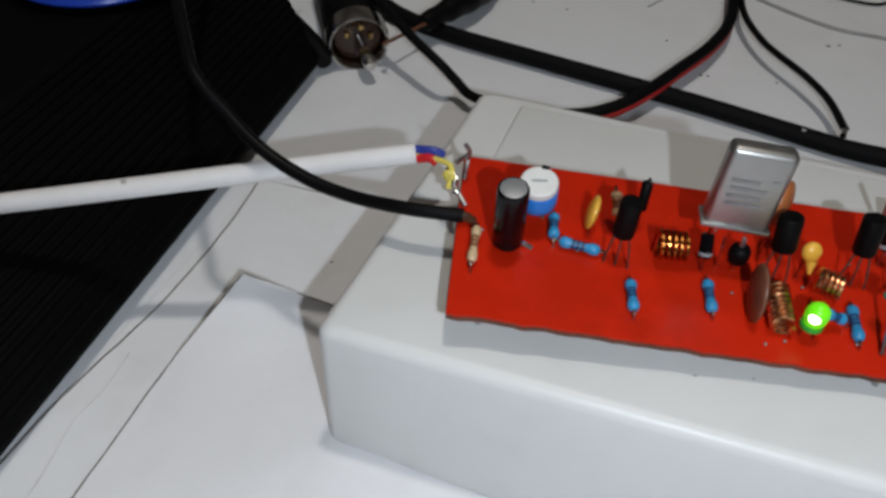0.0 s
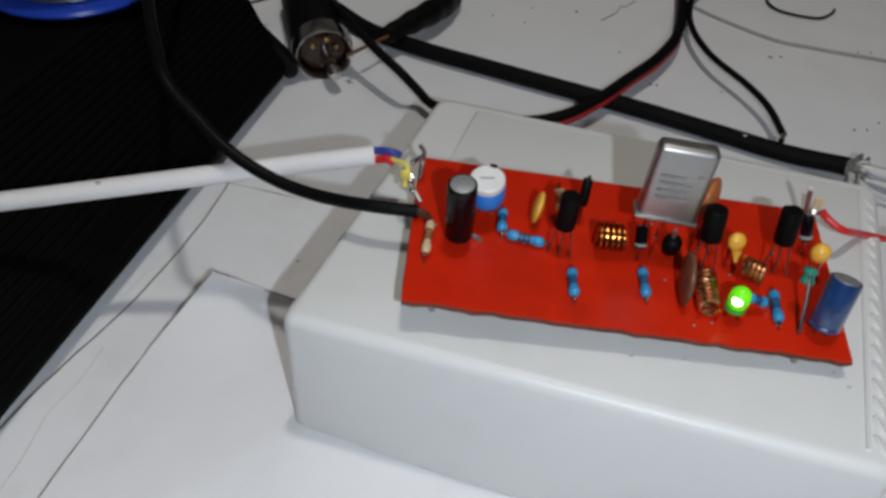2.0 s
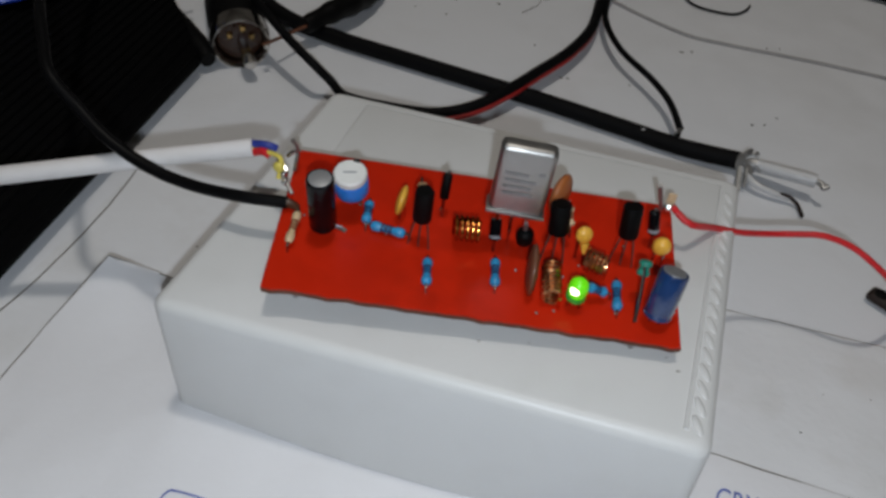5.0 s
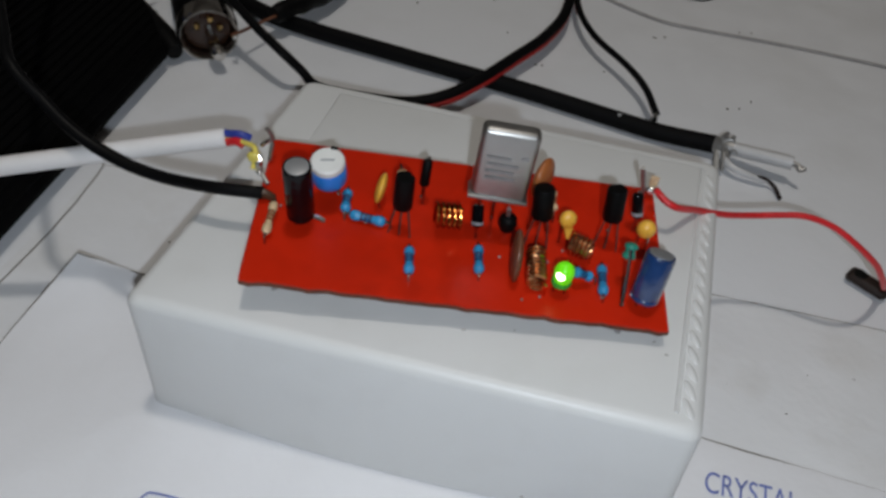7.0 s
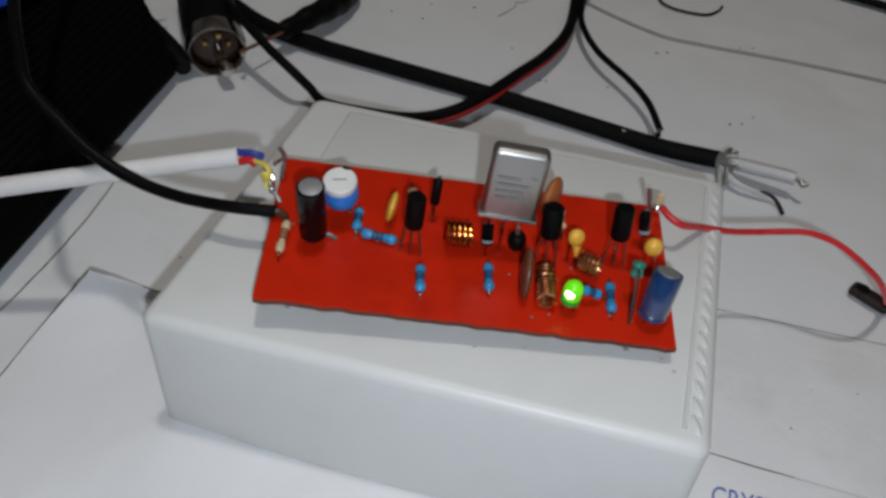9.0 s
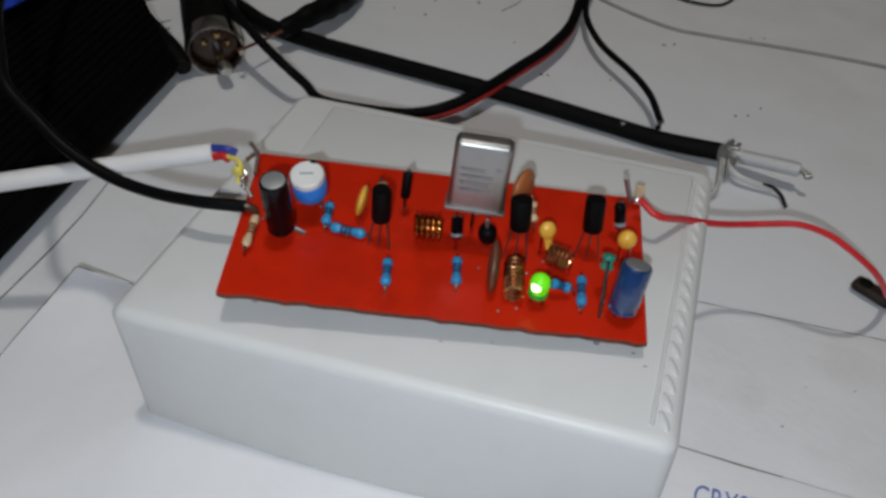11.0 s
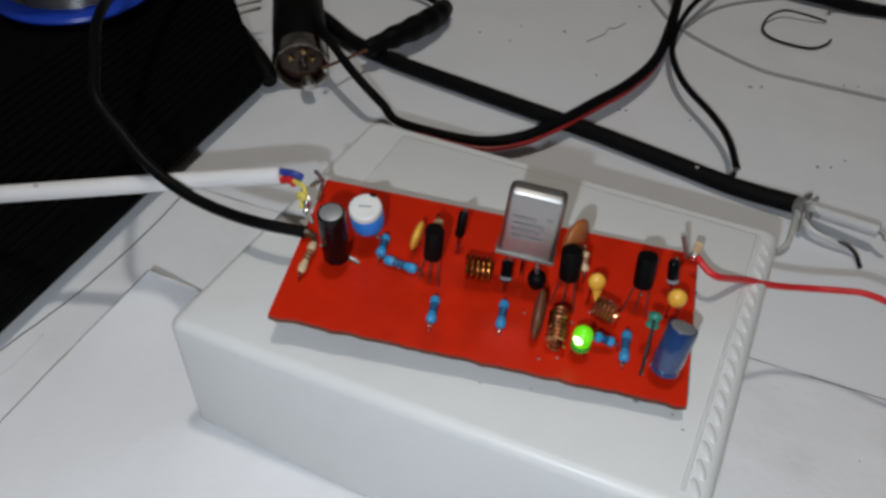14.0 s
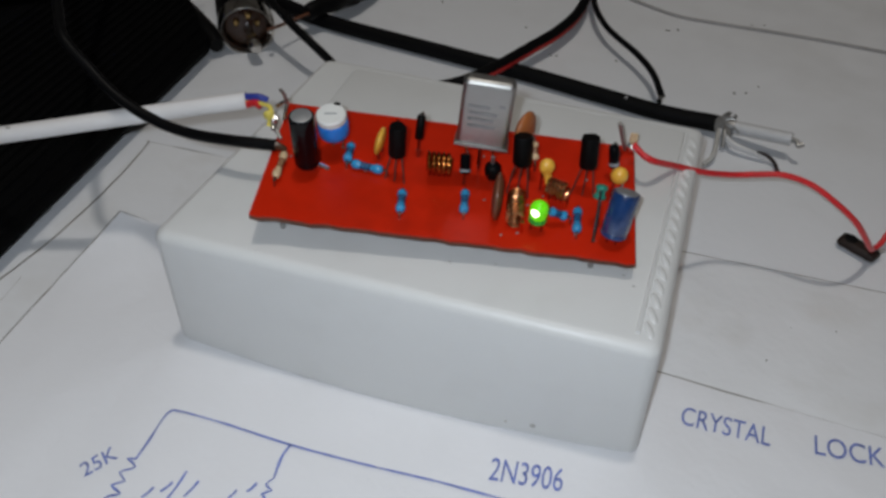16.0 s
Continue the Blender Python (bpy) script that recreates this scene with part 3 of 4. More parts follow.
# two flat-lying grey tubes stand in for shadows cast by raised wires
cable("grey_wire", [(0.0521, 0.2883, 0.0005), (0.0598, 0.2742, 0.0005), (0.0759, 0.2550, 0.0005), (0.1079, 0.2379, 0.0005), (0.1285, 0.2357, 0.0005), (0.1538, 0.2360, 0.0005), (0.1805, 0.2355, 0.0005), (0.24, 0.232, 0.0005)],
      0.0008, THREAD_AND_SHADOW, "long thin wire shadow on the table, drawn as a grey tube", "wire", 8)
cable("grey_wire", [(0.0766, 0.2580, 0.0005), (0.0839, 0.2775, 0.0005), (0.0960, 0.2930, 0.0005), (0.1206, 0.3121, 0.0005), (0.1389, 0.3205, 0.0005)], 0.0008, THREAD_AND_SHADOW, "short curved wire shadow on the table, drawn as a grey tube", "wire", 8)
cable("wire_offcut", [(0.1344, 0.2919, 0.0010), (0.1254, 0.2898, 0.0030), (0.1156, 0.2886, 0.0035), (0.1096, 0.2803, 0.0030), (0.1086, 0.2705, 0.0012), (0.1152, 0.2640, 0.0010), (0.1293, 0.2636, 0.0010), (0.1359, 0.2706, 0.0010), (0.1371, 0.2735, 0.0020)],
      0.00055, RUBBER, "curled dark offcut of thin wire", "wire", 8)
cable("thread", [(0.0401, 0.2267, 0.0004), (0.0433, 0.2324, 0.0004), (0.0456, 0.2371, 0.0004), (0.0460, 0.2428, 0.0004), (0.0480, 0.2429, 0.0004), (0.0519, 0.2503, 0.0004)], 0.0002, THREAD_AND_SHADOW, "short dark thread on the table", "thread", 6)
far = thing("frayed_cable", (0.13, 0.31, 0), "black cable with frayed strands at the back", "cable")
part("sheath", tube([(0.0661, 0.3354, 0.0050), (0.0895, 0.3216, 0.0050), (0.1109, 0.3113, 0.0050), (0.1332, 0.3080, 0.0045), (0.1442, 0.3081, 0.0035), (0.1600, 0.3103, 0.0030), (0.1775, 0.3126, 0.0030), (0.22, 0.302, 0.003)], 0.0042, 12,
                    taper=lambda k: 1.0 - 0.55 * min(1, max(0, (k - 0.3) * 2.2))), RUBBER, far)
for a, b, c in (((0.1318, 0.3434, 0.0100), (0.1358, 0.3197, 0.0090), (0.1463, 0.3198, 0.0060)), ((0.1135, 0.3154, 0.0120), (0.1291, 0.3246, 0.0110), (0.1416, 0.3425, 0.0100)), ((0.1341, 0.2997, 0.0080), (0.1359, 0.3062, 0.0120), (0.1326, 0.3152, 0.0130))):
    part("strand", tube([a, b, c], 0.0011, 7), BLACK, far)

for k, (x, y, r) in enumerate(((0.0290, 0.2310, 0.0007), (0.0650, 0.183, 0.0006), (0.110, 0.222, 0.0005), (0.010, 0.213, 0.0005), (0.139, 0.179, 0.0004), (0.064, 0.286, 0.0005), (0.0505, 0.2030, 0.0004), (-0.004, 0.214, 0.0004), (0.0105, 0.227, 0.0004),
                               (0.151, 0.041, 0.0006), (0.1575, 0.0555, 0.0004), (0.136, 0.0460, 0.0004), (0.170, 0.058, 0.0004), (-0.0215, 0.0505, 0.0006), (0.148, 0.187, 0.0004), (0.1138, 0.2241, 0.0006), (0.1434, 0.1806, 0.0005), (0.1503, 0.2420, 0.0004), (0.0914, 0.1879, 0.0004), (0.0539, 0.2683, 0.0006), (0.1091, 0.2221, 0.0004), (0.0674, 0.1834, 0.0005), (0.1388, 0.1788, 0.0005), (0.1449, 0.2402, 0.0004), (0.1089, 0.2796, 0.0003))):
    bm = ellipsoid((x, y, 0.0006 if y < 0.07 else 0.0002), (r, r * 0.7, 0.0003), rings=6)
    solo("crumb", bm, GRIME, (x, y, 0.0), "tiny dark crumb on the table", "crumb", "crumbs")


# ---- the circuit board ----
DECK = 0.0480
SLANT = 0.045


def deck(x):
    return DECK - SLANT * (x - 0.0235)


def slanted(bm):
    for v in bm.verts:
        v.co.z -= SLANT * (v.co.x - 0.0235)
    return bm


board = thing("circuit_board", (0.062, 0.032, 0.0404), "red home-made circuit board with soldered parts and lit LED", "circuit board")
corner = [Vector((0.0234, 0.0034, 0.0478)[:2]), Vector((0.1096, 0.0194, 0.0439)[:2]), Vector((0.1042, 0.0640, 0.0442)[:2]), Vector((0.0139, 0.0474, 0.0482)[:2])]
random.seed(4)


def cut_edge(grow):
    line = []
    for i in range(4):
        a, b = corner[i], corner[(i + 1) % 4]
        out = Vector(((b - a).y, -(b - a).x)).normalized()
        n = 44 if i == 0 else 12
        for k in range(n):
            s = k / n
            rough = 0.0006 * (noise.noise((s * 22, i * 7, 0)) + 0.5 * noise.noise((s * 61, i * 3, 5))) if i == 0 else 0.0003 * noise.noise((s * 12, i * 5, 2))
            q = a.lerp(b, s) + out * (rough * (0 if k == 0 else 1) + grow)
            line.append((q.x, q.y))
    return line


part("board", slanted(slab(cut_edge(0), DECK - 0.0005, DECK)), RED, board, "red lacquered top face", smooth=False)
part("laminate", slanted(slab(cut_edge(0.0002), DECK - 0.0014, DECK - 0.00052)), FIBRE, board, "dark rough-cut laminate", smooth=False)
for x, y in ((0.028, 0.010), (0.1, 0.02), (0.096, 0.052), (0.022, 0.042), (0.06, 0.030), (0.078, 0.02), (0.045, 0.045)):
    part("solder_tail", turned([(0.0007, 0), (0.0006, 0.7), (0.0016, 1.0)], (x, y, TOP + 0.0003), (x, y, deck(x) - 0.0013), 8), TIN, board, "cut solder tail under the board")


def leads(points, parent, r=0.0003, mat=None):
    for pair_of in points:
        part("lead", tube(pair_of, r, 6, straight=len(pair_of) == 2), mat or LEAD, parent)


def resistor(a, b, mat, band, label, r=0.00115, bands=(0.34, 0.46, 0.58)):
    a, b = Vector(a), Vector(b)
    prof = [(0.45, 0.0), (0.85, 0.03), (1.12, 0.1), (1.12, 0.22), (0.85, 0.32), (0.83, 0.68), (1.12, 0.78), (1.12, 0.9), (0.85, 0.97), (0.45, 1.0)]
    body = part("resistor", turned([(r * k, h) for k, h in prof], a, b, 16), mat, board, label)
    for s in bands:
        k = 1.14 if s < 0.25 or s > 0.75 else 0.87
        part("band", turned([(r * k * 0.98, s - 0.05), (r * k * 1.02, s - 0.045), (r * k * 1.02, s + 0.045), (r * k * 0.98, s + 0.05)], a, b, 16), band, body)
    d = (b - a).normalized()
    leads([[a, a - d * 0.0010, a - d * 0.0013 - Vector((0, 0, 0.0016))], [b, b + d * 0.0010, b + d * 0.0013 - Vector((0, 0, 0.0016))]], body)
    return body


BLUE_LABEL = "blue metal-film resistor"
resistor((0.0536, 0.0227, 0.0477), (0.0553, 0.0156, 0.0477), BLUE_RES, BLUE_BAND, BLUE_LABEL, 0.00104)
resistor((0.0675, 0.0283, 0.0471), (0.0691, 0.0208, 0.0470), BLUE_RES, BLUE_BAND, BLUE_LABEL, 0.00104)
resistor((0.0942, 0.0320, 0.0459), (0.0953, 0.0237, 0.0459), BLUE_RES, BLUE_BAND, BLUE_LABEL, 0.00104)
resistor((0.0884, 0.0250, 0.0492), (0.0922, 0.0264, 0.0474), BLUE_RES, BLUE_BAND, "blue metal-film resistor beside the LED", 0.00104)
resistor((0.0363, 0.0344, 0.0492), (0.0376, 0.0282, 0.0489), BLUE_RES, BLUE_BAND, BLUE_LABEL, 0.00104)
resistor((0.0388, 0.0279, 0.0486), (0.0468, 0.0280, 0.0483), BLUE_RES, BLUE_BAND, BLUE_LABEL, 0.00104)
resistor((0.0230, 0.0245, 0.0503), (0.0245, 0.0155, 0.0498), BEIGE_RES, BROWN_BAND, "beige carbon-film resistor", 0.00088)
resistor((0.0471, 0.0390, 0.0547), (0.0485, 0.0366, 0.0507), BEIGE_RES, BROWN_BAND, "beige carbon-film resistor behind the transistor", 0.00104)
resistor((0.0803, 0.0430, 0.0546), (0.0815, 0.0402, 0.0512), BEIGE_RES, BROWN_BAND, "beige carbon-film resistor behind the transistor", 0.0010)


def can(foot, head, r, sleeve, label, stripe):
    """An electrolytic capacitor: shrink sleeve, aluminium top with its cross, stripe, two leads."""
    foot, head = Vector(foot), Vector(head)
    prof = [(r * 0.9, 0), (r, 0.04), (r, 0.07), (r * 0.95, 0.10), (r, 0.14), (r, 0.95), (r * 0.96, 0.985), (r * 0.8, 0.99)]
    body = part("capacitor", turned(prof, foot, head, 28), sleeve, board, label)
    up = (head - foot).normalized()
    part("can_top", turned([(r * 0.84, 0), (r * 0.82, 0.7), (r * 0.7, 1.0)], head - up * 0.0003, head + up * 0.0001, 24), ALU, body, "bare aluminium top")
    m = axis_frame(foot, head)
    length = (head - foot).length
    bm = bmesh.new()
    row = []
    for k in range(5):
        a = stripe + radians(-14 + 7 * k)
        row.append([bm.verts.new(m @ Vector((r * 1.012 * math.cos(a), r * 1.012 * math.sin(a), length * h))) for h in (0.16, 0.94)])
    for p, q in zip(row, row[1:]):
        bm.faces.new((p[0], q[0], q[1], p[1]))
    part("stripe", bm, GREY_SLEEVE, body, "pale polarity stripe")
    leads([[foot + Vector((dx, 0, 0.0005)), foot + Vector((dx, 0, -0.0035))] for dx in (-0.001, 0.001)], body)
    return body


can((0.0294, 0.0232, 0.0497), (0.0297, 0.0214, 0.0645), 0.0030, GLOSS_BLACK, "black electrolytic capacitor standing upright", radians(100))
can((0.1034, 0.0241, 0.0466), (0.1044, 0.0276, 0.0570), 0.0031, BLUE_CAP, "blue electrolytic capacitor leaning back", radians(200))
part("lead_in", tube([(0.0306, 0.0247, 0.0487), (0.0324, 0.0249, 0.0484), (0.0341, 0.0248, 0.0478)], 0.0006, 7), CHROME, board, "bright soldered lead")

# trimmer
foot, head = Vector((0.0328, 0.0324, 0.0532)), Vector((0.0328, 0.0309, 0.0597))
trim = part("trimmer", turned([(0.0034, 0), (0.0037, 0.05), (0.0038, 0.2), (0.0038, 0.68), (0.0036, 0.72)], foot, head, 32), BLUE_POT, board, "bright blue round trimmer")
dial = part("dial", turned([(0.0035, 0.72), (0.0037, 0.75), (0.0037, 0.94), (0.0033, 1.0)], foot, head, 32), WHITE_POT, trim, "white turning dial")
m, tall = axis_frame(foot, head), (head - foot).length
part("slot", block((0.0030, 0.0005, 0.0002), m @ pose(0, 0, tall - 0.0001, 0, 0, 15), 0.0001, 1), GREY_SLEEVE, trim, "faint dial slot")
part("notch", block((0.0016, 0.0010, 0.0014), m @ pose(0.0004, 0.0034, tall - 0.0012, 0, 0, 0), 0.0003, 2), BLACK, trim, "dark notch in the dial")
leads([[m @ Vector((x, y, 0.0002)), Vector(((m @ Vector((x, y, 0))).x, (m @ Vector((x, y, 0))).y, deck(0.03) - 0.0012))] for x, y in ((-0.0014, 0.0020), (0.0014, 0.0020))], trim, 0.0003, BROWN)


def transistor(top, foot, face, label, r=0.0021):
    """A TO-92 body: round back, flat face turned to the angle given."""
    top, foot = Vector(top), Vector(foot)
    m = axis_frame(foot, top)
    length = (top - foot).length
    bm = bmesh.new()
    ring = [(r * math.cos(radians(a)), r * math.sin(radians(a))) for a in range(-60, 241, 20)]
    base = []
    for z, k in ((0, 0.93), (0.06, 1.0), (0.94, 1.0), (1.0, 0.93)):
        base.append([bm.verts.new(m @ pose(0, 0, 0, 0, 0, face) @ Vector((x * k, y * k, z * length))) for x, y in ring])
    for a, b in zip(base, base[1:]):
        for j in range(len(ring)):
            bm.faces.new((a[j], a[(j + 1) % len(ring)], b[(j + 1) % len(ring)], b[j]))
    bm.faces.new(base[0][::-1])
    bm.faces.new(base[-1])
    body = part("transistor", bm, BLACK, board, label)
    leads([[foot + Vector((dx, 0, 0.0003)), foot + Vector((dx * 1.6, -0.0012, -0.003)), Vector((foot.x + dx * 2.2, foot.y - 0.002, deck(0.06) - 0.0012))] for dx in (-0.0012, 0.0, 0.0012)], body, 0.00022, LEAD_RED)
    return body


transistor((0.0504, 0.0287, 0.0616), (0.0502, 0.0285, 0.0535), 0, "black three-legged transistor")
transistor((0.0787, 0.0357, 0.0608), (0.0793, 0.0346, 0.0537), 20, "black three-legged transistor", 0.0023)
transistor((0.0937, 0.0413, 0.0602), (0.0943, 0.0404, 0.0524), -15, "black three-legged transistor", 0.0022)


def diode(top, foot, r, mat, ring, label):
    top, foot = Vector(top), Vector(foot)
    body = part("diode", turned([(r * 0.8, 0), (r, 0.06), (r, 0.94), (r * 0.8, 1.0)], foot, top, 14), mat, board, label)
    if ring:
        part("ring", turned([(r * 1.03, 0.1), (r * 1.03, 0.24)], foot, top, 14), ring, body, "pale ring")
    leads([[foot, Vector((foot.x, foot.y - 0.0003, deck(foot.x) - 0.0004))], [top, top + Vector((0.0003, 0.0004, 0.0007))]], body, 0.0004)
    return body


diode((0.0526, 0.0405, 0.0576), (0.0525, 0.0388, 0.0517), 0.0011, BLACK, None, "black upright diode")
part("joint_blob", ellipsoid((0.0521, 0.0397, 0.0473), (0.0007, 0.0007, 0.0007), rings=8), CHROME, board, "bright solder blob")
diode((0.0656, 0.0344, 0.0534), (0.0662, 0.0322, 0.0492), 0.0013, GLOSS_BLACK, GREY_SLEEVE, "small black diode with pale ring")
diode((0.0992, 0.0492, 0.0538), (0.1003, 0.0476, 0.0484), 0.0013, GLOSS_BLACK, GREY_SLEEVE, "small black diode with pale ring")

# crystal can
fl, fr = Vector((0.0638, 0.0318, 0.0578)), Vector((0.0750, 0.0332, 0.0572))
tl, tr = Vector((0.0616, 0.0316, 0.0750)), Vector((0.0733, 0.0336, 0.0743))
across = ((tr - tl) + (fr - fl)).normalized()
rise = ((tl + tr) - (fl + fr)).normalized()
depth = rise.cross(across).normalized()
rise = across.cross(depth)
mid = (fl + fr) / 2 - depth * -0.0020
m = Matrix((across, depth, rise)).transposed().to_4x4()
m.translation = mid
tall_can = ((tl + tr) / 2 - (fl + fr) / 2).length
xtal = part("crystal_can", block((0.0119, 0.0044, tall_can), m, 0.0014, 5), STEEL, board, "steel crystal can")
part("flange", block((0.0127, 0.0053, 0.0009), m @ pose(0, 0, -0.0002), 0.0003, 2), STEEL, xtal, "rim of the can")
for k, (w, x, z) in enumerate(((0.0050, -0.0016, 0.0105), (0.0066, -0.0006, 0.0088), (0.0060, -0.0010, 0.0071), (0.0064, -0.0006, 0.0054), (0.0014, 0.0036, 0.0112))):
    part("print_bar", block((w, 0.00012, 0.0007), m @ pose(x, -0.00232, z)), PRINT, xtal, "faint grey printed line")
leads([[m @ Vector((x, 0, 0)), m @ Vector((x, 0, -0.004)), Vector(((m @ Vector((x, 0, 0))).x, (m @ Vector((x, 0, 0))).y - 0.0006, deck(0.06) - 0.0012))] for x in (-0.0032, 0.0, 0.0032)], xtal, 0.0004, CHROME)


def disc(centre, radius, thick, turn, mat, label, lean=0.0, name="ceramic_capacitor"):
    body = part(name, ellipsoid(centre, (radius, thick, radius * 1.08), pose(0, 0, 0, lean, 0, turn)), mat, board, label)
    c = Vector(centre)
    d = Vector((math.cos(radians(turn)), math.sin(radians(turn)), 0)) * radius * 0.5
    leads([[c + d * s - Vector((0, 0, radius * 0.7)), Vector((c.x + d.x * s, c.y + d.y * s, deck(0.06) - 0.0012))] for s in (-1, 1)], body, 0.0003)
    return body


disc((0.0778, 0.0434, 0.0570), 0.0046, 0.0017, 72, ORANGE, "orange-brown ceramic disc capacitor")
disc((0.0760, 0.0246, 0.0505), 0.0054, 0.0013, 98, BROWN, "brown ceramic disc capacitor on edge")
disc((0.0436, 0.0352, 0.0514), 0.0034, 0.0011, 95, YELLOW, "yellow dipped capacitor", 12)
disc((0.0850, 0.0374, 0.0522), 0.0019, 0.0014, 20, YELLOW, "yellow dipped capacitor", -15)
disc((0.1020, 0.0404, 0.0516), 0.0021, 0.0018, 10, YELLOW, "yellow dipped capacitor")
part("capacitor_tail", tube([(0.0855, 0.0368, 0.0505), (0.0859, 0.0357, 0.0482)], 0.0011, 8, taper=lambda k: 1 - 0.6 * k, straight=True), YELLOW, board)


def coil(a, b, r, turns, mat, label, wire=0.0004):
    a, b = Vector(a), Vector(b)
    m, length = axis_frame(a, b), (b - a).length
    n = turns * 16
    line = [m @ Vector((r * math.cos(2 * math.pi * i / 16), r * math.sin(2 * math.pi * i / 16), length * i / n)) for i in range(n + 1)]
    body = part("coil", tube(line, wire, 6, straight=True), mat, board, label)
    leads([[line[0], Vector((line[0].x, line[0].y, deck(0.06) - 0.0012))], [line[-1], Vector((line[-1].x, line[-1].y, deck(0.06) - 0.0012))]], body, 0.00033, mat)
    return body


coil((0.0570, 0.0313, 0.0508), (0.0627, 0.0327, 0.0505), 0.0026, 5, DARK_COPPER, "copper wire coil lying flat")
coil((0.0798, 0.0286, 0.0490), (0.0813, 0.0200, 0.0482), 0.0019, 8, COPPER, "bright copper wire coil")
coil((0.0864, 0.0318, 0.0508), (0.0909, 0.0308, 0.0505), 0.0022, 5, COPPER, "short copper wire coil")

# black bead core on a pin
c = Vector((0.0724, 0.0350, 0.0499))
ringcore = part("bead_core", turned([(0.0010, 0), (0.0018, 0.1), (0.0021, 0.4), (0.0020, 0.75), (0.0013, 0.95), (0.0006, 1.0)], c - Vector((0, -0.0008, 0.0024)), c + Vector((0, -0.0006, 0.0020)), 20), BLACK, board, "small black bead core")
part("pin", tube([(0.0722, 0.0342, 0.0541), (0.0724, 0.0362, 0.0462)], 0.0005, 7, straight=True), TIN, ringcore)

# lit LED
foot = Vector((0.0861, 0.0222, 0.0480))
led = part("led", turned([(0.0019, 0), (0.0021, 0.02), (0.0021, 0.14), (0.0018, 0.16), (0.0018, 0.2)], foot, foot + Vector((0.0002, -0.0001, 0.0056)), 24), LED_FOOT, board, "green LED foot")
part("lens", turned([(0.0018, 0.2), (0.0021, 0.45), (0.0021, 0.62), (0.0019, 0.8), (0.0012, 0.94), (0.0003, 1.0)], foot, foot + Vector((0.0002, -0.0001, 0.0056)), 24), LED_GREEN, led, "glowing green lens")
part("glow_spot", ellipsoid(foot + Vector((-0.0003, -0.0013, 0.0034)), (0.0012, 0.0011, 0.0012), rings=8), LED_CORE, led, "white-hot spot of the LED")
leads([[foot + Vector((dx, 0, 0.0003)), foot + Vector((dx, 0, -0.0030))] for dx in (-0.0012, 0.0012)], led)

# bead, rod and the red wire's post
bead = part("bead", turned([(0.0006, 0), (0.0013, 0.08), (0.0015, 0.25), (0.0011, 0.42), (0.0011, 0.58), (0.0015, 0.75), (0.0013, 0.92), (0.0006, 1.0)], (0.0986, 0.0294, 0.0518), (0.0987, 0.0312, 0.0550), 16), TEAL, board, "small teal lacquered bead")
part("rod", tube([(0.0986, 0.0300, 0.0545), (0.0990, 0.0268, 0.0510), (0.0993, 0.0240, 0.0470), (0.0993, 0.0226, 0.0448)], 0.0004, 8), LEAD, bead, "bent bare lead")
part("post", tube([(0.1020, 0.0616, 0.0449), (0.1007, 0.0589, 0.0503), (0.0994, 0.0568, 0.0554)], 0.0006, 8), TIN, board, "bare upright lead")
part("solder_joint", ellipsoid((0.1035, 0.0609, 0.0462), (0.0016, 0.0011, 0.0012), rings=8), CHROME, board, "bright lump of solder")
part("flag", block((0.0021, 0.0006, 0.0030), Matrix.Translation((0.1036, 0.0619, 0.0470)), 0.0003, 2), BEIGE_RES, board, "pale lead cover")
for place in ((0.0240, 0.0163, 0.0485), (0.0156, 0.0347, 0.0489), (0.0238, 0.0259, 0.0485), (0.0341, 0.0342, 0.0480), (0.0724, 0.0275, 0.0463), (0.0854, 0.0342, 0.0457), (0.0945, 0.0445, 0.0453), (0.0790, 0.0170, 0.0460), (0.0824, 0.0190, 0.0458), (0.0888, 0.0395, 0.0456), (0.0951, 0.0232, 0.0453), (0.0693, 0.0202, 0.0464), (0.0555, 0.0148, 0.0471), (0.0996, 0.0229, 0.0451), (0.0826, 0.0296, 0.0458), (0.0426, 0.0274, 0.0476), (0.0681, 0.0441, 0.0465)):
    part("solder_dot", ellipsoid(place, (0.00032, 0.00032, 0.00025), rings=6), TIN, board, "bright solder dot")

# ---- cables that leave the board ----
white = thing("white_cable", (-0.06, 0.02, 0.0), "white round cable with coloured wires at its stripped end", "cable")
white_line = [(-0.24, -0.052, 0.0295), (-0.19, -0.032, 0.0295), (-0.1378, -0.0105, 0.0300), (-0.1082, 0.0011, 0.0318), (-0.0792, 0.0120, 0.0361), (-0.0577, 0.0200, 0.0396), (-0.0366, 0.0276, 0.0433), (-0.0157, 0.0349, 0.0471), (0.0048, 0.0414, 0.0510)]
part("sheath", tube(white_line, 0.0023, 14), WHITE_SHEATH, white)
for mat, dz, end, mid_px in ((RED_WIRE, -0.0009, (0.0100, 0.0392, 0.0515), (0.0081, 0.0397, 0.0520)), (BLUE_WIRE, 0.0009, (0.0105, 0.0416, 0.0520), (0.0087, 0.0410, 0.0530)), (YELLOW_WIRE, 0.0, (0.0140, 0.0344, 0.0495), (0.0134, 0.0376, 0.0530))):
    a = Vector(white_line[-1]) + Vector((0, -0.0004 + 0.6 * dz, dz))
    part("wire", tube([a - Vector((0.002, 0.0005, 0)), a, mid_px, end], 0.0006 if mat == YELLOW_WIRE else 0.0010, 8), mat, white)
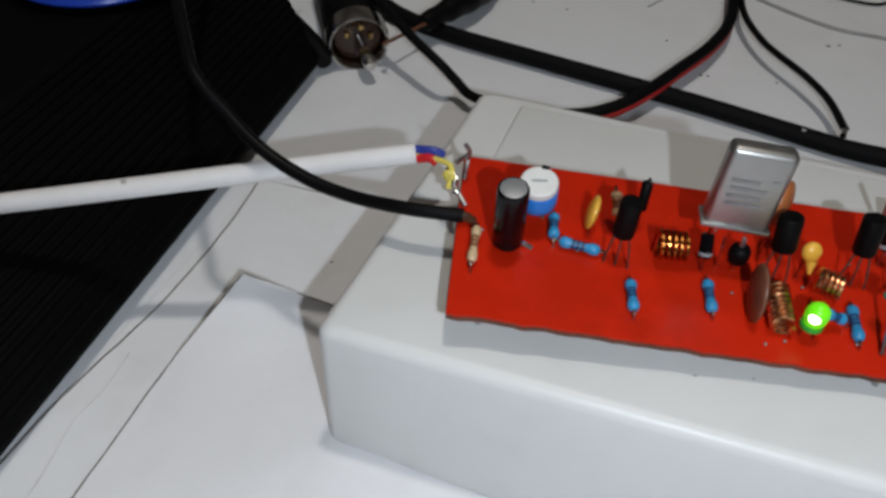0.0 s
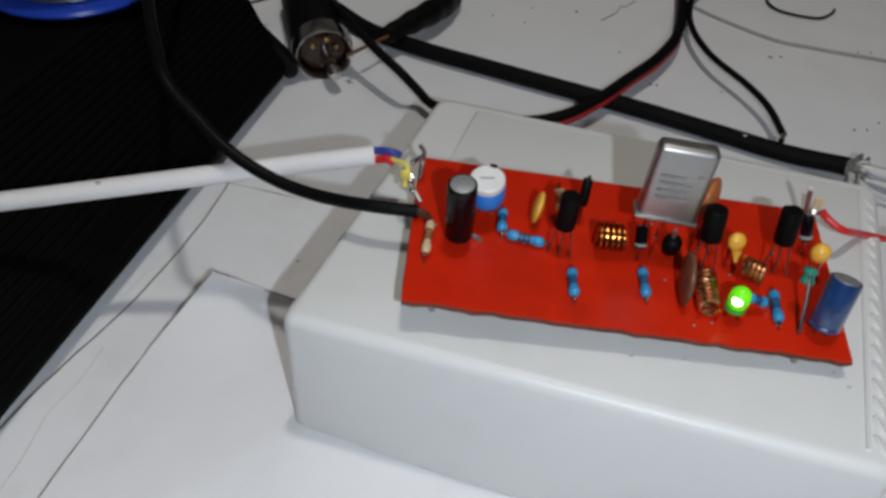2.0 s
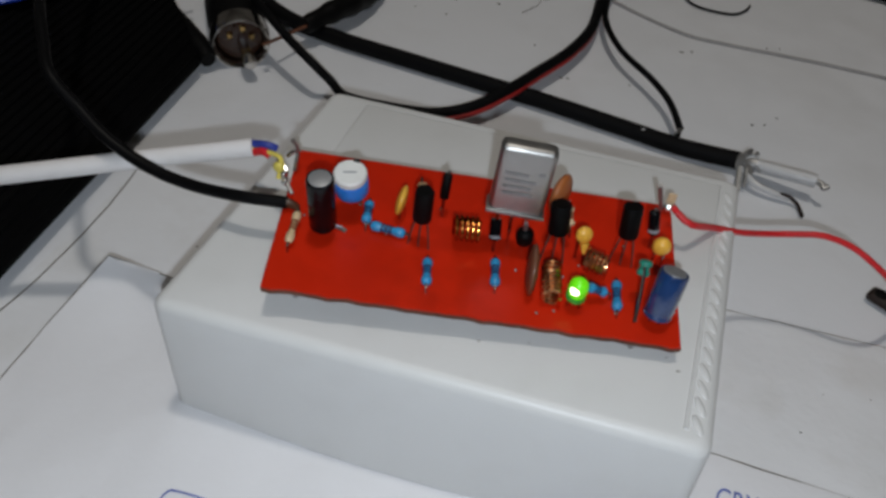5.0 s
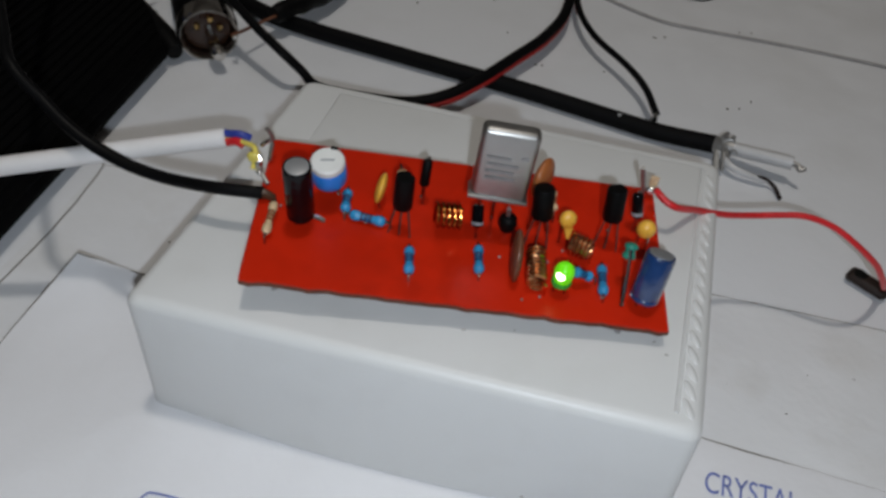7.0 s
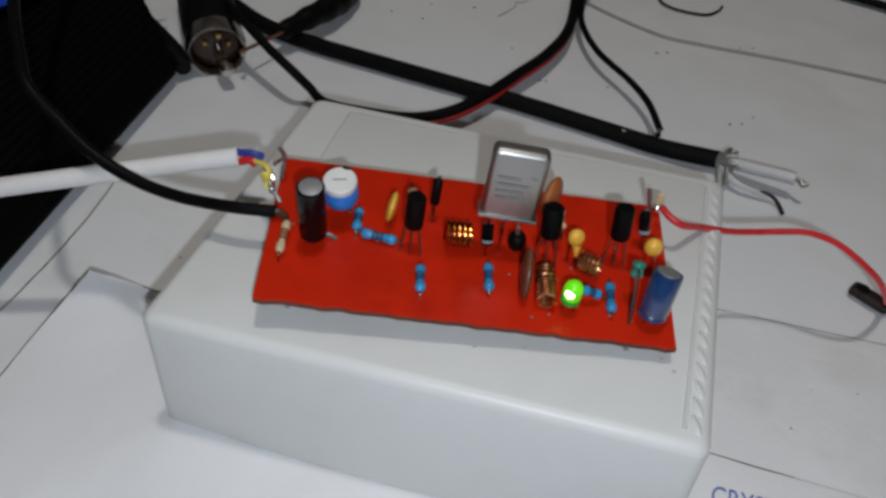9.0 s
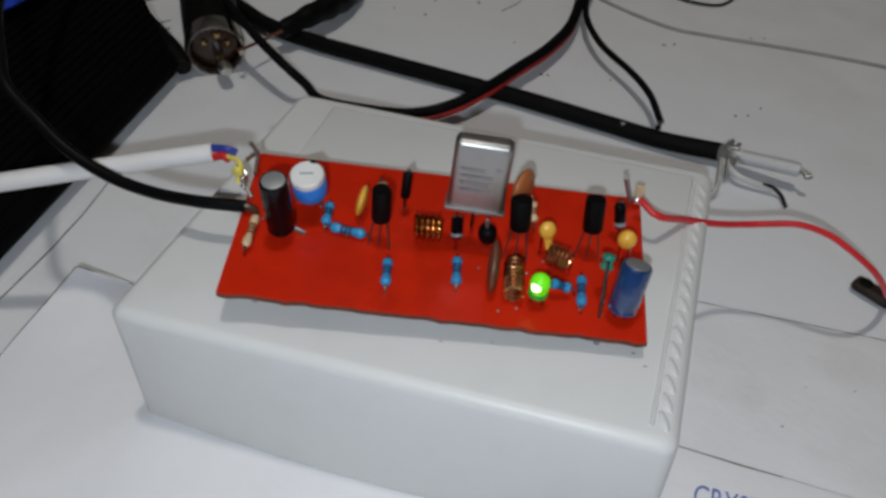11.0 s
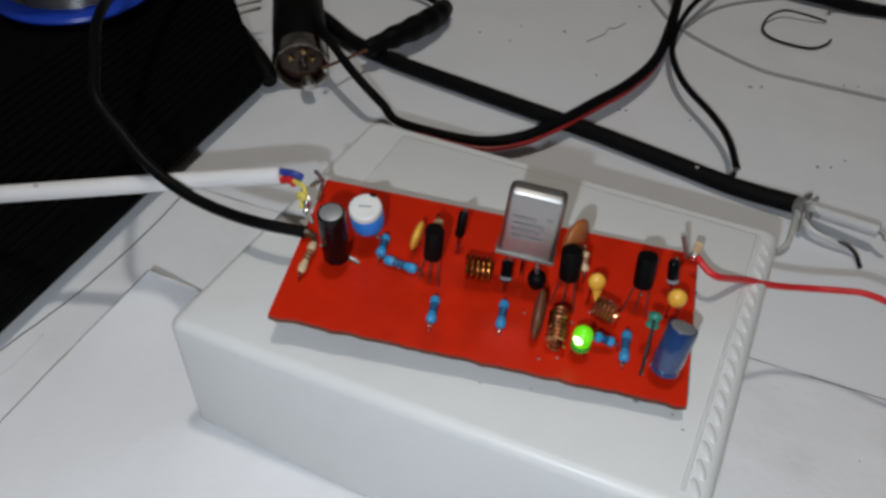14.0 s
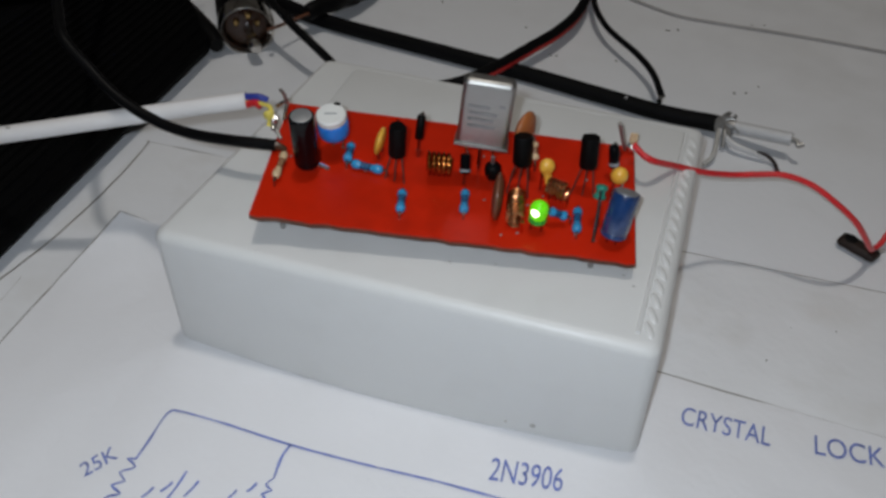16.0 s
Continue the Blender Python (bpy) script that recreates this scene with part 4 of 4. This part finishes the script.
for k, (a, b, c) in enumerate((((0.0124, 0.0383, 0.0515), (0.0151, 0.0367, 0.0505), (0.0155, 0.0343, 0.0488)), ((0.0136, 0.0405, 0.0515), (0.0160, 0.0416, 0.0530), (0.0162, 0.0390, 0.0490)), ((0.0160, 0.0411, 0.0530), (0.0167, 0.0397, 0.0560), (0.0160, 0.0389, 0.0580)),
                               ((0.0148, 0.0349, 0.0505), (0.0166, 0.0332, 0.0500), (0.0187, 0.0313, 0.0488)))):
    part("bare_strand", tube([a, b, c], 0.0005, 7), CHROME if k < 2 else TIN, white, "bare wire strands")
for place in ((0.0152, 0.0350, 0.0510), (0.0160, 0.0416, 0.0530), (0.0161, 0.0332, 0.0500)):
    part("solder_blob", ellipsoid(place, (0.0008, 0.0008, 0.0008), rings=8), CHROME, white, "bright solder blob")
part("tape_flag", ellipsoid((0.0138, 0.0354, 0.0520), (0.0014, 0.0007, 0.0015)), YELLOW_WIRE, white, "pale yellow wire tag")

part("nick", ellipsoid((-0.0546, 0.0206, 0.0424), (0.0008, 0.0006, 0.0003), rings=6), SCUFF, white, "small grey nick in the sheath")

black = thing("black_cable", (-0.05, 0.05, 0.0), "black round cable running from the case to the board", "cable")
part("sheath", tube([(0.0195, 0.0269, 0.0500), (0.0081, 0.0254, 0.0498), (-0.0045, 0.0272, 0.0478), (-0.0155, 0.0285, 0.0487), (-0.0262, 0.0305, 0.0522), (-0.0350, 0.0335, 0.0572), (-0.0427, 0.0364, 0.0625), (-0.0493, 0.0448, 0.0648), (-0.0557, 0.0537, 0.0670), (-0.0630, 0.0650, 0.0670), (-0.0770, 0.0880, 0.0600), (-0.0910, 0.1150, 0.0450), (-0.1020, 0.1420, 0.0320), (-0.1080, 0.1700, 0.0262)], 0.00145, 12), VINYL, black)
part("clamp", tube([(0.0172, 0.0266, 0.0500), (0.0201, 0.0270, 0.0498), (0.0220, 0.0270, 0.0490)], 0.0013, 8, taper=lambda k: 1 - 0.4 * k), AMBER, black, "dark stripped cable end")

redw = thing("red_wire", (0.14, 0.065, 0.0), "thin red wire from the board to a metal clip", "wire")
part("sheath", tube([(0.1037, 0.0570, 0.0500), (0.1057, 0.0564, 0.0485), (0.1090, 0.0551, 0.0475), (0.1164, 0.0640, 0.0410), (0.1243, 0.0702, 0.0365), (0.1322, 0.0760, 0.0335), (0.1389, 0.0778, 0.0340), (0.1456, 0.0787, 0.0348), (0.1529, 0.0783, 0.0338), (0.1593, 0.0770, 0.0312), (0.1675, 0.0776, 0.0252), (0.1737, 0.0817, 0.0170), (0.1783, 0.0872, 0.0095), (0.1812, 0.0928, 0.0052), (0.1835, 0.0955, 0.0062), (0.1885, 0.1045, 0.0095), (0.205, 0.126, 0.011), (0.235, 0.155, 0.008)], 0.00085, 10), RED_WIRE, redw)
lug = thing("solder_lug", (0.178, 0.096, 0.0), "small dark oval lug under the bent red wire", "lug")
m = pose(0.1782, 0.0958, 0.0008, 0, 0, -33)
bm = block((0.0125, 0.0056, 0.0030), m, 0.0014, 4)
part("body", bm, LUG_DARK, lug)
part("rim", turned([(0.0020, 0), (0.0020, 0.6), (0.0012, 1.0)], m @ Vector((-0.0030, 0, 0.0028)), m @ Vector((-0.0030, 0, 0.0036)), 14), BLACK, lug, "black raised rim")
part("tag", block((0.0030, 0.0012, 0.0010), m @ pose(0.0056, 0.0022, 0.0022, 0, -20, 40), 0.0004, 2), TIN, lug, "thin tinned tag")
